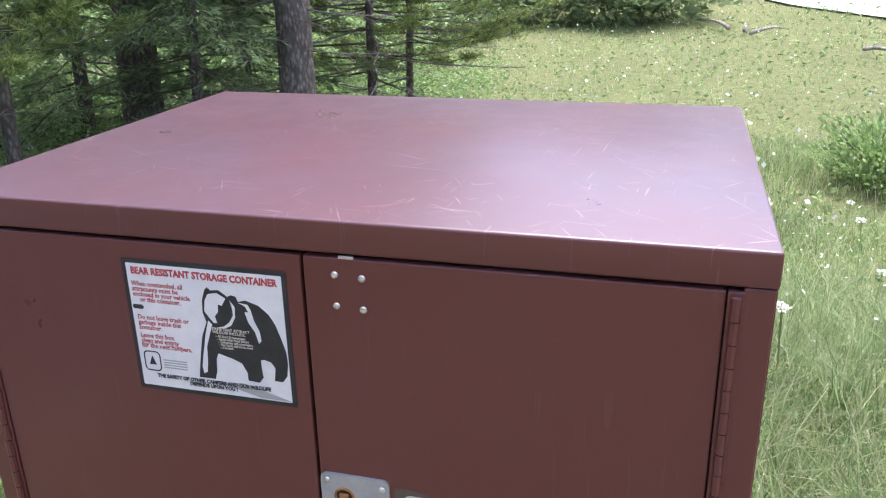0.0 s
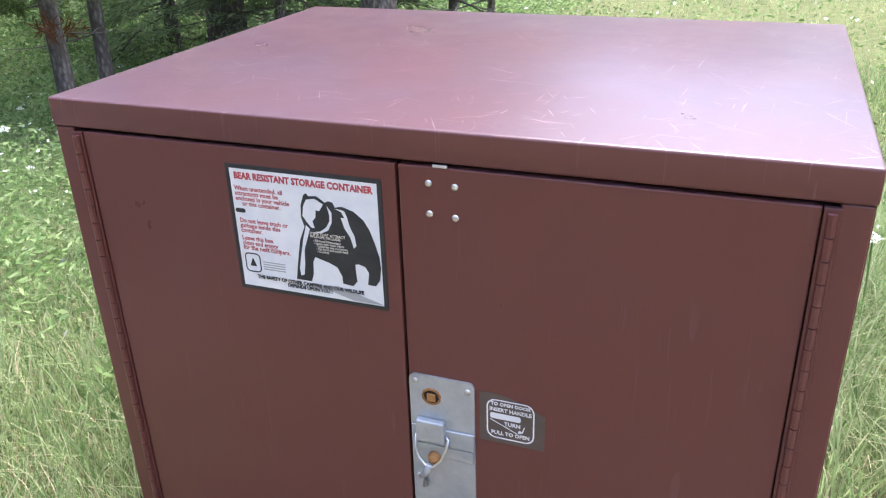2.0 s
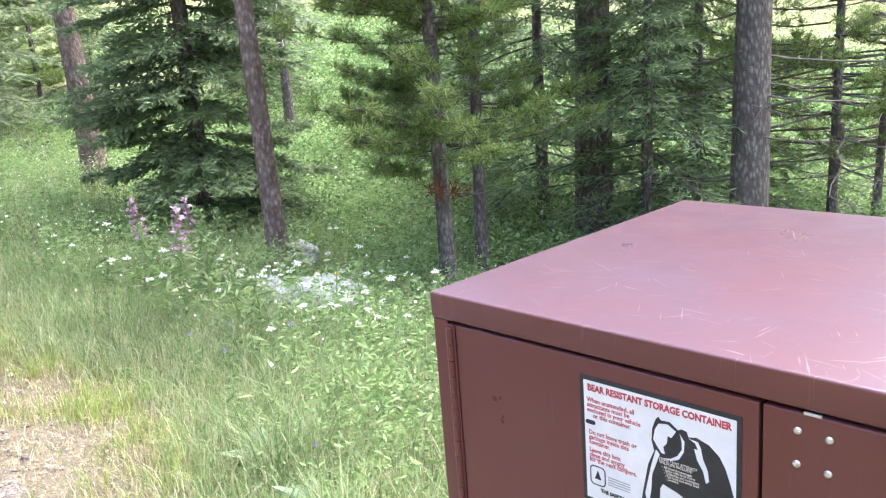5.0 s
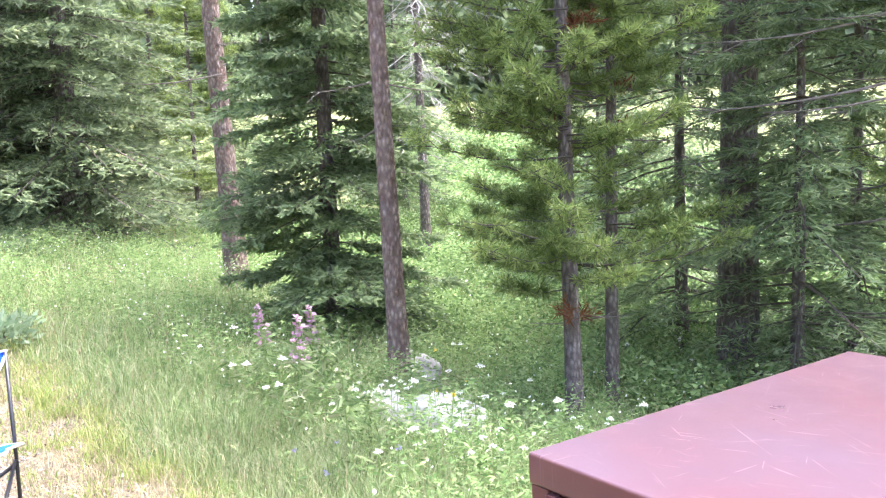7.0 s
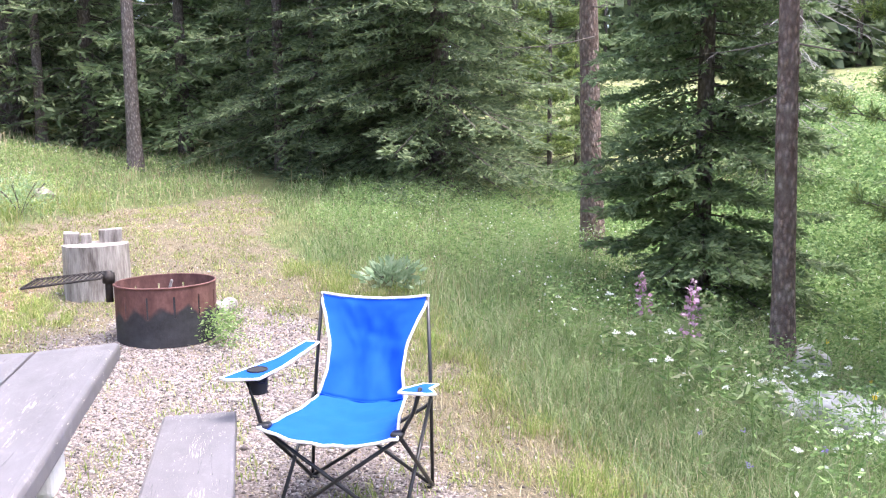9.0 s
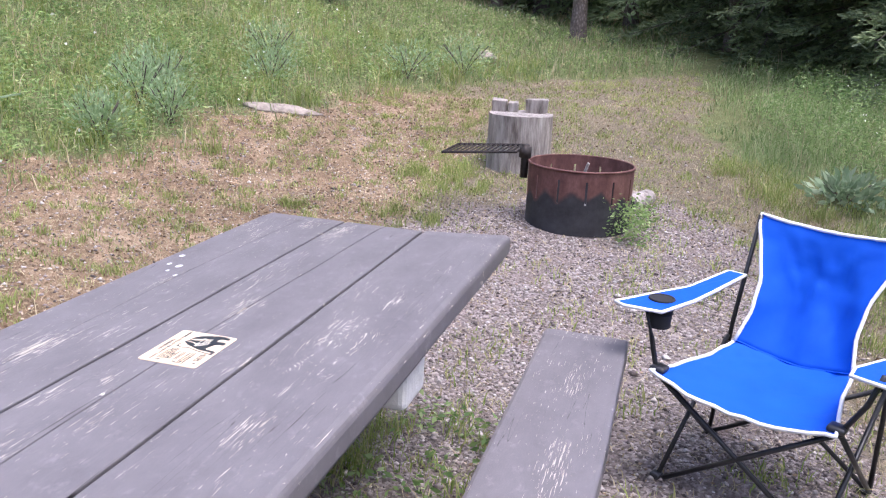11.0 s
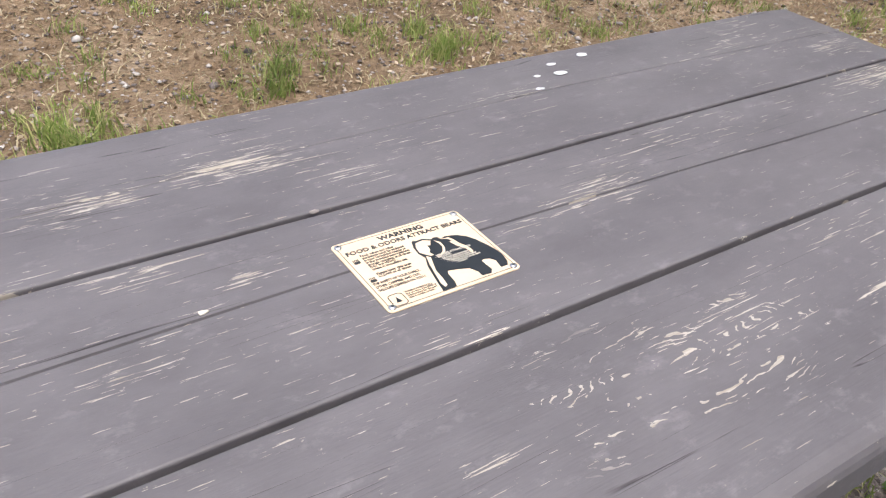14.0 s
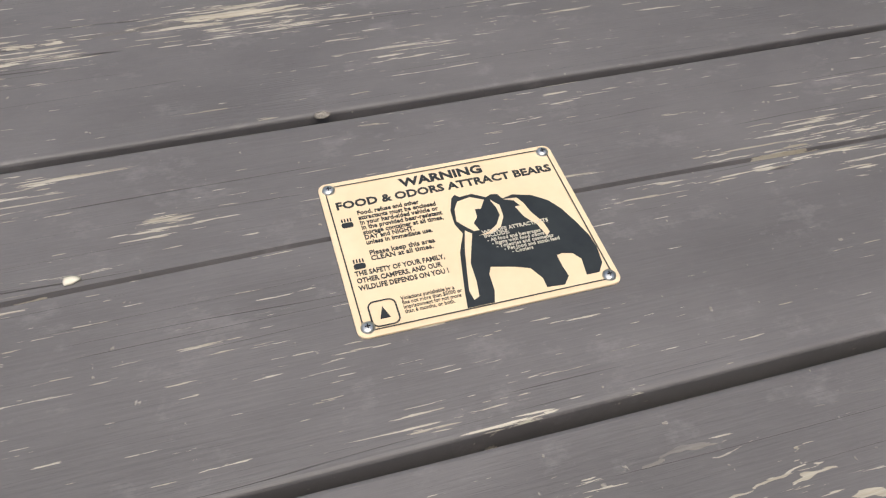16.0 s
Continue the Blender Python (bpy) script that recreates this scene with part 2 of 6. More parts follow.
def ground_mat():
    """Soil, straw, gravel and turf, blended by wide masks on the plan with ragged borders."""
    m = bpy.data.materials.new("campsite_ground")
    m.use_nodes = True
    n, l, p = nodes_of(m)
    a = n.new("ShaderNodeAttribute")
    a.attribute_name = "zones"
    sep = n.new("ShaderNodeSeparateColor")
    l.new(a.outputs["Color"], sep.inputs[0])
    rag = calc(m, "MULTIPLY", calc(m, "SUBTRACT", noise_node(m, 1.6, 9, rough=0.78), 0.5), 2.4)

    def edge(sock):
        return ramp(m, calc(m, "ADD", sock, rag), (0.35, 0.0), (0.65, 1.0))
    soil = ramp(m, calc(m, "ADD", calc(m, "MULTIPLY", noise_node(m, 16.0, 9, rough=0.8), 0.6), calc(m, "MULTIPLY", noise_node(m, 2.5, 6), 0.4)), (0.33, (0.09, 0.066, 0.043)), (0.5, (0.225, 0.160, 0.100)), (0.64, (0.38, 0.30, 0.21)))
    straw = ramp(m, noise_node(m, 14.0, 9, (1.0, 2.6, 1), 0.75), (0.28, (0.075, 0.070, 0.040)), (0.48, (0.165, 0.140, 0.095)), (0.72, (0.275, 0.230, 0.162)))
    v = n.new("ShaderNodeTexVoronoi")
    v.inputs["Scale"].default_value = 75.0
    tc = n.new("ShaderNodeTexCoord")
    l.new(tc.outputs["Object"], v.inputs[0])
    sepv = n.new("ShaderNodeSeparateColor")
    l.new(v.outputs["Color"], sepv.inputs[0])
    stones = ramp(m, sepv.outputs[0], (0.0, (0.10, 0.085, 0.08)), (0.5, (0.21, 0.18, 0.165)), (1.0, (0.40, 0.36, 0.34)))
    gravel = mixed(m, ramp(m, noise_node(m, 3.5, 5), (0.4, 0.0), (0.65, 0.6)), stones, (0.21, 0.17, 0.15))
    turf = ramp(m, noise_node(m, 9.0, 9, rough=0.75), (0.3, (0.07, 0.085, 0.032)), (0.55, (0.14, 0.155, 0.065)), (0.75, (0.27, 0.24, 0.13)))
    far = ramp(m, noise_node(m, 0.12, 8, (1, 1, 1), 0.7), (0.3, (0.10, 0.132, 0.047)), (0.5, (0.165, 0.178, 0.076)), (0.72, (0.26, 0.242, 0.132)))
    turf = mixed(m, a.outputs["Alpha"], turf, far)
    c = mixed(m, edge(sep.outputs[0]), turf, straw)
    c = mixed(m, edge(sep.outputs[1]), c, soil)
    c = mixed(m, edge(sep.outputs[2]), c, gravel)
    l.new(c, p.inputs["Base Color"])
    p.inputs["Roughness"].default_value = 0.95
    p.inputs["Specular IOR Level"].default_value = 0.15
    bumped(m, calc(m, "ADD", noise_node(m, 45.0, 8, rough=0.7), calc(m, "MULTIPLY", v.outputs["Distance"], -0.6)), 0.9, 0.02)
    return m


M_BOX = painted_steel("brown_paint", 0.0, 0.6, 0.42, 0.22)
# top: dust colour shifted to purple-grey to include the reflected sky
M_BOX_TOP = painted_steel("dusty_sky_tinted_brown", 0.6, 0.95, 0.5, 0.6, (0.078, 0.056, 0.076))
M_BOARD = worn_paint()
M_GROUND = ground_mat()
M_BARK_GREY = bark("grey_pine_bark", (0.15, 0.125, 0.115), (0.24, 0.205, 0.19), (0.33, 0.30, 0.285))
M_BARK_RED = bark("red_brown_bark", (0.18, 0.115, 0.092), (0.30, 0.225, 0.195), (0.42, 0.36, 0.33))
M_TWIG = mat("dead_twig", (0.085, 0.07, 0.06), (0.20, 0.175, 0.155), 20, 0.9)
M_LICHEN = mat("lichened_twig", (0.22, 0.21, 0.19), (0.42, 0.41, 0.38), 20, 0.9)
M_BOUGH = mat("bough_wood", (0.06, 0.05, 0.042), (0.12, 0.10, 0.085), 20, 0.9)
M_FIR = leaf_mat("fir_needles", [(0.12, 0.170, 0.085), (0.175, 0.245, 0.115), (0.235, 0.31, 0.15), (0.30, 0.365, 0.20)], 0.5)
M_FIR_DARK = leaf_mat("dark_spruce_needles", [(0.10, 0.138, 0.078), (0.155, 0.205, 0.108), (0.205, 0.262, 0.135), (0.25, 0.305, 0.16)], 0.5)
M_PINE = leaf_mat("pine_needles", [(0.11, 0.160, 0.050), (0.17, 0.240, 0.075), (0.24, 0.315, 0.095), (0.31, 0.37, 0.13)], 0.5)
M_RUST_NEEDLE = leaf_mat("dead_needles", [(0.10, 0.035, 0.015), (0.20, 0.08, 0.03)], 0.2)
M_GRASS = leaf_mat("meadow_grass", [(0.11, 0.18, 0.065), (0.185, 0.27, 0.10), (0.255, 0.345, 0.145), (0.34, 0.41, 0.205), (0.47, 0.47, 0.30)], 0.5)
M_TUFT = leaf_mat("bright_tufts", [(0.16, 0.24, 0.055), (0.25, 0.33, 0.085), (0.34, 0.39, 0.13), (0.48, 0.44, 0.22)], 0.4)
M_LUPINE = leaf_mat("soft_grey_leaves", [(0.24, 0.36, 0.17), (0.33, 0.46, 0.24), (0.44, 0.55, 0.34)], 0.45)
M_DRY = leaf_mat("dry_grass", [(0.28, 0.235, 0.13), (0.41, 0.355, 0.215), (0.54, 0.475, 0.32)], 0.3)
M_LITTER = leaf_mat("ground_litter", [(0.14, 0.095, 0.06), (0.25, 0.18, 0.115), (0.36, 0.28, 0.19), (0.52, 0.45, 0.34)], 0.15, 0.85)
M_BANK = leaf_mat("bank_leaves", [(0.15, 0.24, 0.075), (0.24, 0.35, 0.115), (0.34, 0.44, 0.165), (0.46, 0.51, 0.25)], 0.5)
M_HERB = leaf_mat("herb_leaves", [(0.12, 0.205, 0.07), (0.19, 0.30, 0.10), (0.27, 0.385, 0.14), (0.37, 0.465, 0.22)], 0.5)
M_UNDER = leaf_mat("shade_leaves", [(0.085, 0.15, 0.052), (0.15, 0.245, 0.082), (0.225, 0.335, 0.118), (0.32, 0.42, 0.18)], 0.45)
M_SAGE = leaf_mat("grey_green_leaves", [(0.18, 0.27, 0.15), (0.27, 0.37, 0.22), (0.38, 0.46, 0.32)], 0.35)
M_WHITE_FLOWER = leaf_mat("white_petals", [(0.70, 0.72, 0.66), (0.85, 0.85, 0.80)], 0.3)
M_YELLOW_FLOWER = leaf_mat("yellow_petals", [(0.75, 0.55, 0.04), (0.85, 0.68, 0.08)], 0.3)
M_PINK_FLOWER = leaf_mat("pink_petals", [(0.40, 0.22, 0.32), (0.54, 0.38, 0.46)], 0.3)
M_BLUE_FLOWER = leaf_mat("violet_petals", [(0.24, 0.20, 0.48), (0.40, 0.32, 0.60)], 0.3)
M_ROCK = mat("granite_rock", (0.17, 0.165, 0.145), (0.42, 0.41, 0.38), 14, 0.9, bump=0.7, bump_scale=30, spec=0.2)
M_PALE_ROCK = mat("bleached_rock", (0.26, 0.255, 0.24), (0.56, 0.555, 0.53), 9, 0.9, bump=0.6, bump_scale=24, spec=0.2)
M_TAN_ROCK = mat("tan_rock", (0.15, 0.125, 0.105), (0.34, 0.30, 0.255), 16, 0.9, bump=0.7, bump_scale=30, spec=0.2)
M_PEBBLE = leaf_mat("gravel_stones", [(0.07, 0.06, 0.056), (0.16, 0.135, 0.125), (0.26, 0.225, 0.21), (0.36, 0.325, 0.30), (0.56, 0.53, 0.50)], 0.0, 0.9)
M_GALV = mat("galvanised_steel", (0.33, 0.37, 0.41), (0.48, 0.52, 0.56), 14, 0.45, 0.55, 0.15, 120)
M_STEEL = mat("bright_steel", (0.55, 0.56, 0.57), (0.72, 0.73, 0.74), 60, 0.3, 0.9)
M_RUST = mat("rusty_brass", (0.25, 0.11, 0.035), (0.48, 0.26, 0.09), 60, 0.7, 0.3, 0.3, 200)
# near-black colour that stands in for shade in gaps, holes and slots
M_GAP_SHADE = mat("gap_shade", (0.012, 0.008, 0.008))
M_CONCRETE = mat("white_painted_concrete", (0.60, 0.60, 0.58), (0.80, 0.80, 0.78), 10, 0.85, bump=0.4, bump_scale=40)
M_BLUE = mat("blue_polyester", (0.005, 0.070, 0.48), (0.007, 0.085, 0.53), 5, 0.8, bump=0.12, bump_scale=500, dist=0.002, spec=0.25)
M_PIPING = mat("white_piping", (0.72, 0.73, 0.74), (0.85, 0.85, 0.85), 60, 0.7)
M_TUBE = mat("black_tube", (0.012, 0.012, 0.014), (0.03, 0.03, 0.032), 20, 0.35)
M_MESH = mat("black_net", (0.012, 0.012, 0.014), None, rough=0.8)
M_SIGN_WHITE = mat("white_sign_face", (0.66, 0.68, 0.70), (0.76, 0.77, 0.78), 25, 0.4)
M_SIGN_CREAM = mat("cream_sign_face", (0.76, 0.59, 0.40), (0.84, 0.67, 0.48), 20, 0.45)
M_INK = mat("black_ink", (0.012, 0.016, 0.020), (0.025, 0.030, 0.034), 40, 0.5)
M_RED_INK = mat("red_ink", (0.36, 0.035, 0.05), (0.46, 0.06, 0.07), 60, 0.5)
M_GREY_INK = mat("grey_ink", (0.36, 0.37, 0.38), None, rough=0.5)
M_PALE_INK = mat("pale_ink", (0.70, 0.66, 0.56), None, rough=0.5)
M_LABEL = mat("grey_brown_decal", (0.075, 0.058, 0.050), (0.095, 0.075, 0.065), 30, 0.45)
M_SLEEPER = mat("weathered_wood", (0.11, 0.092, 0.082), (0.42, 0.39, 0.36), 7, 0.9, bump=0.8, bump_scale=30, stretch=(3, 3, 0.5))
M_GRATE = mat("black_iron", (0.018, 0.016, 0.016), (0.05, 0.04, 0.036), 20, 0.7, 0.4)


def rusted_iron():
    m = bpy.data.materials.new("rusted_iron")
    m.use_nodes = True
    n, l, p = nodes_of(m)
    tc, sep = n.new("ShaderNodeTexCoord"), n.new("ShaderNodeSeparateXYZ")
    l.new(tc.outputs["Object"], sep.inputs[0])
    around = calc(m, "ARCTAN2", sep.outputs[1], sep.outputs[0])
    scallop = calc(m, "MULTIPLY", calc(m, "COSINE", calc(m, "MULTIPLY", calc(m, "SUBTRACT", around, 0.24), 12.0)), 0.026)
    soot = ramp(m, calc(m, "ADD", sep.outputs[2], calc(m, "ADD", calc(m, "MULTIPLY", noise_node(m, 4.0, 3), 0.18), scallop)), (0.30, 1.0), (0.335, 0.0))
    rust = ramp(m, noise_node(m, 9.0, 9, (1, 1, 0.6), 0.7), (0.3, (0.062, 0.027, 0.024)), (0.5, (0.125, 0.055, 0.048)), (0.72, (0.22, 0.12, 0.10)))
    burnt = ramp(m, noise_node(m, 8.0, 6), (0.35, (0.018, 0.018, 0.021)), (0.7, (0.05, 0.05, 0.058)))
    l.new(mixed(m, soot, rust, burnt), p.inputs["Base Color"])
    p.inputs["Roughness"].default_value, p.inputs["Metallic"].default_value = 0.75, 0.15
    bumped(m, noise_node(m, 80.0, 6), 0.4, 0.004)
    return m


M_IRON = rusted_iron()


# ---------------------------------------------------------------- builders
def thing(name, loc=(0, 0, 0), rz=0.0, label="", category="", group="", kind=""):
    ob = new(name)
    ob.matrix_basis = pose(*loc, 0, 0, rz)
    return tagged(ob, label, category, group, kind)


def part(name, bm, material, parent=None, label="", smooth=False):
    """Links a bmesh, or (verts, faces), as ONE mesh object under a thing or part."""
    me = bpy.data.meshes.new(name)
    if isinstance(bm, tuple):
        me.from_pydata([tuple(v) for v in bm[0]], [], [tuple(f) for f in bm[1]])
    else:
        bm.to_mesh(me)
        bm.free()
    me.materials.append(material)
    if smooth:
        me.polygons.foreach_set("use_smooth", np.ones(len(me.polygons), bool))
    me.update()
    ob = new(name, me)
    ob.parent = parent
    if label:
        ob["label"] = label
    return ob


def fast_mesh(name, verts, tris_quads, material, parent=None, smooth=False):
    """verts (n, 3); a list of face arrays (m, 3) or (m, 4)."""
    me = bpy.data.meshes.new(name)
    verts = np.asarray(verts, np.float32)
    me.vertices.add(len(verts))
    me.vertices.foreach_set("co", verts.ravel())
    loops = np.concatenate([np.asarray(f, np.int32).ravel() for f in tris_quads])
    totals = np.concatenate([np.full(len(f), np.asarray(f).shape[1], np.int32) for f in tris_quads])
    me.loops.add(len(loops))
    me.loops.foreach_set("vertex_index", loops)
    me.polygons.add(len(totals))
    me.polygons.foreach_set("loop_start", np.concatenate([[0], np.cumsum(totals)[:-1]]).astype(np.int32))
    me.polygons.foreach_set("loop_total", totals)
    me.materials.append(material)
    if smooth:
        me.polygons.foreach_set("use_smooth", np.ones(len(totals), bool))
    me.update(calc_edges=True)
    me.validate()
    ob = new(name, me)
    ob.parent = parent
    return ob


def slab(x0, x1, y0, y1, z0, z1, bevel=0.004, segments=2):
    bm = bmesh.new()
    bmesh.ops.create_cube(bm, size=1)
    for v in bm.verts:
        v.co = Vector(((x0 + x1) / 2 + v.co.x * (x1 - x0), (y0 + y1) / 2 + v.co.y * (y1 - y0), (z0 + z1) / 2 + v.co.z * (z1 - z0)))
    if bevel:
        bmesh.ops.bevel(bm, geom=bm.edges[:], offset=bevel, segments=segments, profile=0.5, affect="EDGES")
    return bm


def tube(points, radius, sides=8, closed=False, taper=None):
    """A round bar along points; taper: radius at each point."""
    pts = [Vector(q) for q in points]
    vs, fs = [], []
    for i, q in enumerate(pts):
        a = pts[max(0, i - 1)] if not closed else pts[i - 1]
        b = pts[min(len(pts) - 1, i + 1)] if not closed else pts[(i + 1) % len(pts)]
        d = (b - a).normalized()
        s = d.cross(Vector((0, 0, 1)) if abs(d.z) < 0.95 else Vector((1, 0, 0))).normalized()
        u = s.cross(d)
        r = taper[i] if taper else radius
        for k in range(sides):
            w = 2 * math.pi * k / sides
            vs.append(q + r * (math.cos(w) * s + math.sin(w) * u))
    n = len(pts)
    for i in range(n if closed else n - 1):
        for k in range(sides):
            j = (i + 1) % n
            fs.append((i * sides + k, i * sides + (k + 1) % sides, j * sides + (k + 1) % sides, j * sides + k))
    if not closed:
        fs.append(tuple(range(sides))[::-1])
        fs.append(tuple((n - 1) * sides + k for k in range(sides)))
    return vs, fs


def disc(cx, cy, cz, r, h, axis="y", sides=14, dome=0.4):
    """A low rivet or screw head that stands on a face."""
    vs, fs = [], []
    rings = ((1.0, 0.0), (0.95, 0.5), (0.6, 0.9), (0.0, 1.0))
    for k, (rr, hh) in enumerate(rings[:-1]):
        for i in range(sides):
            w = 2 * math.pi * i / sides
            a, b, c = r * rr * math.cos(w), r * rr * math.sin(w), h * hh
            vs.append((cx + a, cy - c, cz + b) if axis == "y" else (cx + a, cy + b, cz + c))
    vs.append((cx, cy - h, cz) if axis == "y" else (cx, cy, cz + h))
    for k in range(2):
        for i in range(sides):
            j = (i + 1) % sides
            fs.append((k * sides + i, k * sides + j, (k + 1) * sides + j, (k + 1) * sides + i))
    for i in range(sides):
        fs.append((2 * sides + i, 2 * sides + (i + 1) % sides, 3 * sides))
    return vs, fs


def text_part(body, size, m, material, parent, align="LEFT", name="lettering", width=1.0, bold=0.0, lines=1.0):
    """Lettering as flat raised mesh; m places the text's own x-y plane under the parent."""
    cu = bpy.data.curves.new(name, "FONT")
    cu.body, cu.size, cu.align_x, cu.extrude, cu.resolution_u = body, size, align, 0.0003, 2
    cu.offset, cu.space_line = bold, lines
    tmp = new("tmp_text", cu)
    bpy.context.view_layer.update()
    me = bpy.data.meshes.new_from_object(tmp.evaluated_get(bpy.context.evaluated_depsgraph_get()))
    bpy.data.objects.remove(tmp)
    me.transform(m @ Matrix.Diagonal((width, 1, 1, 1)))
    me.materials.clear()
    me.materials.append(material)
    me.name = name
    ob = new(name, me)
    ob.parent = parent
    return ob


def outline(points, m, thick=0.0004):
    """A flat shape with a little thickness from a closed outline in its own plane."""
    k = len(points)
    vs = [m @ Vector((x, y, 0)) for x, y in points] + [m @ Vector((x, y, thick)) for x, y in points]
    fs = [tuple(range(k, 2 * k)), tuple(range(k))[::-1]] + [(i, (i + 1) % k, k + (i + 1) % k, k + i) for i in range(k)]
    return vs, fs


def round_rect(w, h, r, x0=0.0, y0=0.0, steps=5):
    pts = []
    for cx, cy, a0 in ((w - r, r, -90), (w - r, h - r, 0), (r, h - r, 90), (r, r, 180)):
        for i in range(steps + 1):
            a = radians(a0 + 90 * i / steps)
            pts.append((x0 + cx + r * math.cos(a), y0 + cy + r * math.sin(a)))
    return pts


def frame_shape(w, h, r, t, m, x0=0.0, y0=0.0, thick=0.0004):
    """A rounded rectangular line of width t."""
    a, b = round_rect(w, h, r, x0, y0), round_rect(w - 2 * t, h - 2 * t, max(r - t, 0.0005), x0 + t, y0 + t)
    k = len(a)
    vs = [m @ Vector((x, y, thick)) for x, y in a + b]
    return vs, [(i, (i + 1) % k, k + (i + 1) % k, k + i) for i in range(k)]


def blob(r, seed, squash=(1, 1, 1), rough=0.25, detail=3):
    bm = bmesh.new()
    bmesh.ops.create_icosphere(bm, subdivisions=detail, radius=1)
    o = Vector((seed * 3.1, seed * 1.7, seed * 0.9))
    for v in bm.verts:
        d = 1 + rough * noise.noise(v.co * 1.3 + o) + rough * 0.6 * noise.noise(v.co * 3.1 + o) + rough * 0.25 * noise.noise(v.co * 7 + o)
        v.co = Vector((v.co.x * squash[0], v.co.y * squash[1], v.co.z * squash[2])) * (r * d)
    return bm


# ---------------------------------------------------------------- ground
def smooth01(v):
    v = np.clip(v, 0, 1)
    return v * v * (3 - 2 * v)


def soft(v, k=0.6):
    """max(v, 0) with a rounded foot."""
    return np.where(v > 8 * k, v, k * np.log1p(np.exp(np.clip(v / k, -30, 30))))


def gz(x, y):
    """Height of the ground: a level pad, a bank behind the table, a dip under the firs, a rising meadow."""
    x, y = np.asarray(x, float), np.asarray(y, float)
    r = np.hypot(x, y)
    rise_w = 0.105 * (soft(-x - 3.9, 0.5) - soft(-x - 20, 2.0))
    bank = 0.10 * soft(-y - 3.0, 0.25) + 0.27 * soft(-y - 5.2, 0.4) - 0.33 * soft(-y - 16, 1.5)
    drop = -0.20 * (soft(y - 1.2, 0.35) - soft(y - 5.2, 0.8))
    share = smooth01((y / np.maximum(r, 1e-3) - 0.02) / 0.2)
    meadow = share * (0.115 * soft(r - 16, 3.0) - 0.05 * soft(r - 75, 6.0))
    rough = 0.020 * np.sin(1.7 * x + 0.6) * np.sin(1.3 * y + 1.1) + 0.010 * np.sin(4.1 * x + y) * np.sin(3.7 * y - 0.5 * x)
    far = 0.25 * smooth01((r - 13) / 12) * np.sin(0.31 * x + 0.9) * np.sin(0.27 * y)
    flat = smooth01((np.maximum(np.abs(x + 0.8) - 2.6, np.abs(y + 0.6) - 2.0)) / 1.2)
    return rise_w + bank + drop + meadow + rough * (0.25 + 0.75 * flat) + far


def grass_edge(x):
    """The y past which tall grass stands, for each x along the pad."""
    wiggle = 0.06 * np.sin(2.3 * x + 0.4) + 0.05 * np.sin(5.3 * x) + 0.03 * np.sin(11.0 * x + 1.0)
    return wiggle + np.interp(x, [-20, -11, -8.6, -7.4, -6.7, -6.3, -5.3, -4.0, -3.0, -2.5, -1.7, -0.6, 0.0, 1.2, 1.9, 3], [-0.9, -0.85, -0.9, -0.59, -0.24, 0.14, 0.25, 0.42, 0.50, 0.54, 0.20, -0.15, -0.2, 0.75, 0.8, 0.3])


def bank_edge(x):
    """The y at which the bare foot of the bank turns green, for each x."""
    return 0.12 * np.sin(3.1 * x) + 0.08 * np.sin(7.3 * x + 1) + np.interp(x, [-12.6, -11.6, -11.0, -9.5, -9.0, -6.6, -5.6, -4.3, -3.8, -2, 2], [-0.8, -1.8, -2.8, -4.0, -4.46, -5.07, -5.18, -5.35, -5.6, -5.9, -6.0])


def zones(x, y):
    """Shares of straw, bare soil, gravel and far turf at a place."""
    e = grass_edge(x)
    inside = smooth01((e - y) / 0.5 + 0.5)                                        # pad and bank side
    up = smooth01((y - bank_edge(x)) / 1.0 + 0.35) * smooth01((x + 12.6) / 0.8)   # fades up the bank
    straw = inside * up * smooth01((y + 3.6 - 0.25 * np.minimum(x + 6, 0)) / 1.0)
    soil = inside * smooth01((-2.5 - y + 0.10 * np.minimum(x + 6, 0)) / 0.5) * up * smooth01((x + 10.5) / 2.5)
    gx = smooth01(1.15 - np.hypot((x + 3.3) / 3.35, (y + 1.6) / 1.75) ** 4)
    gravel = 0.9 * gx * smooth01((e - 0.35 - y) / 0.6)
    return straw, soil, gravel, smooth01((np.hypot(x, y) - 14) / 14)


def build_ground():
    def axis(lo, hi):
        core = np.arange(lo, hi, 0.16)
        out = [1.0]
        while out[-1] < 420:
            out.append(out[-1] * 1.09 + 0.12)
        out = np.array(out) - 0.84
        return np.concatenate([(lo - out)[::-1], core, hi + out])
    xs, ys = axis(-16, 4), axis(-9, 9)
    X, Y = np.meshgrid(xs, ys)
    V = np.stack([X, Y, gz(X, Y)], -1).reshape(-1, 3)
    nx, ny = len(xs), len(ys)
    i = (np.arange(ny - 1)[:, None] * nx + np.arange(nx - 1)).ravel()
    ob = fast_mesh("ground", V, [np.stack([i, i + 1, i + nx + 1, i + nx], -1)], M_GROUND, smooth=True)
    z = zones(V[:, 0], V[:, 1])
    at = ob.data.color_attributes.new("zones", "FLOAT_COLOR", "POINT")
    at.data.foreach_set("color", np.stack(z, -1).astype(np.float32).ravel())
    return tagged(ob, "grassy campsite ground with gravel pad, dry straw and bare soil", "ground", kind="structure")


build_ground()


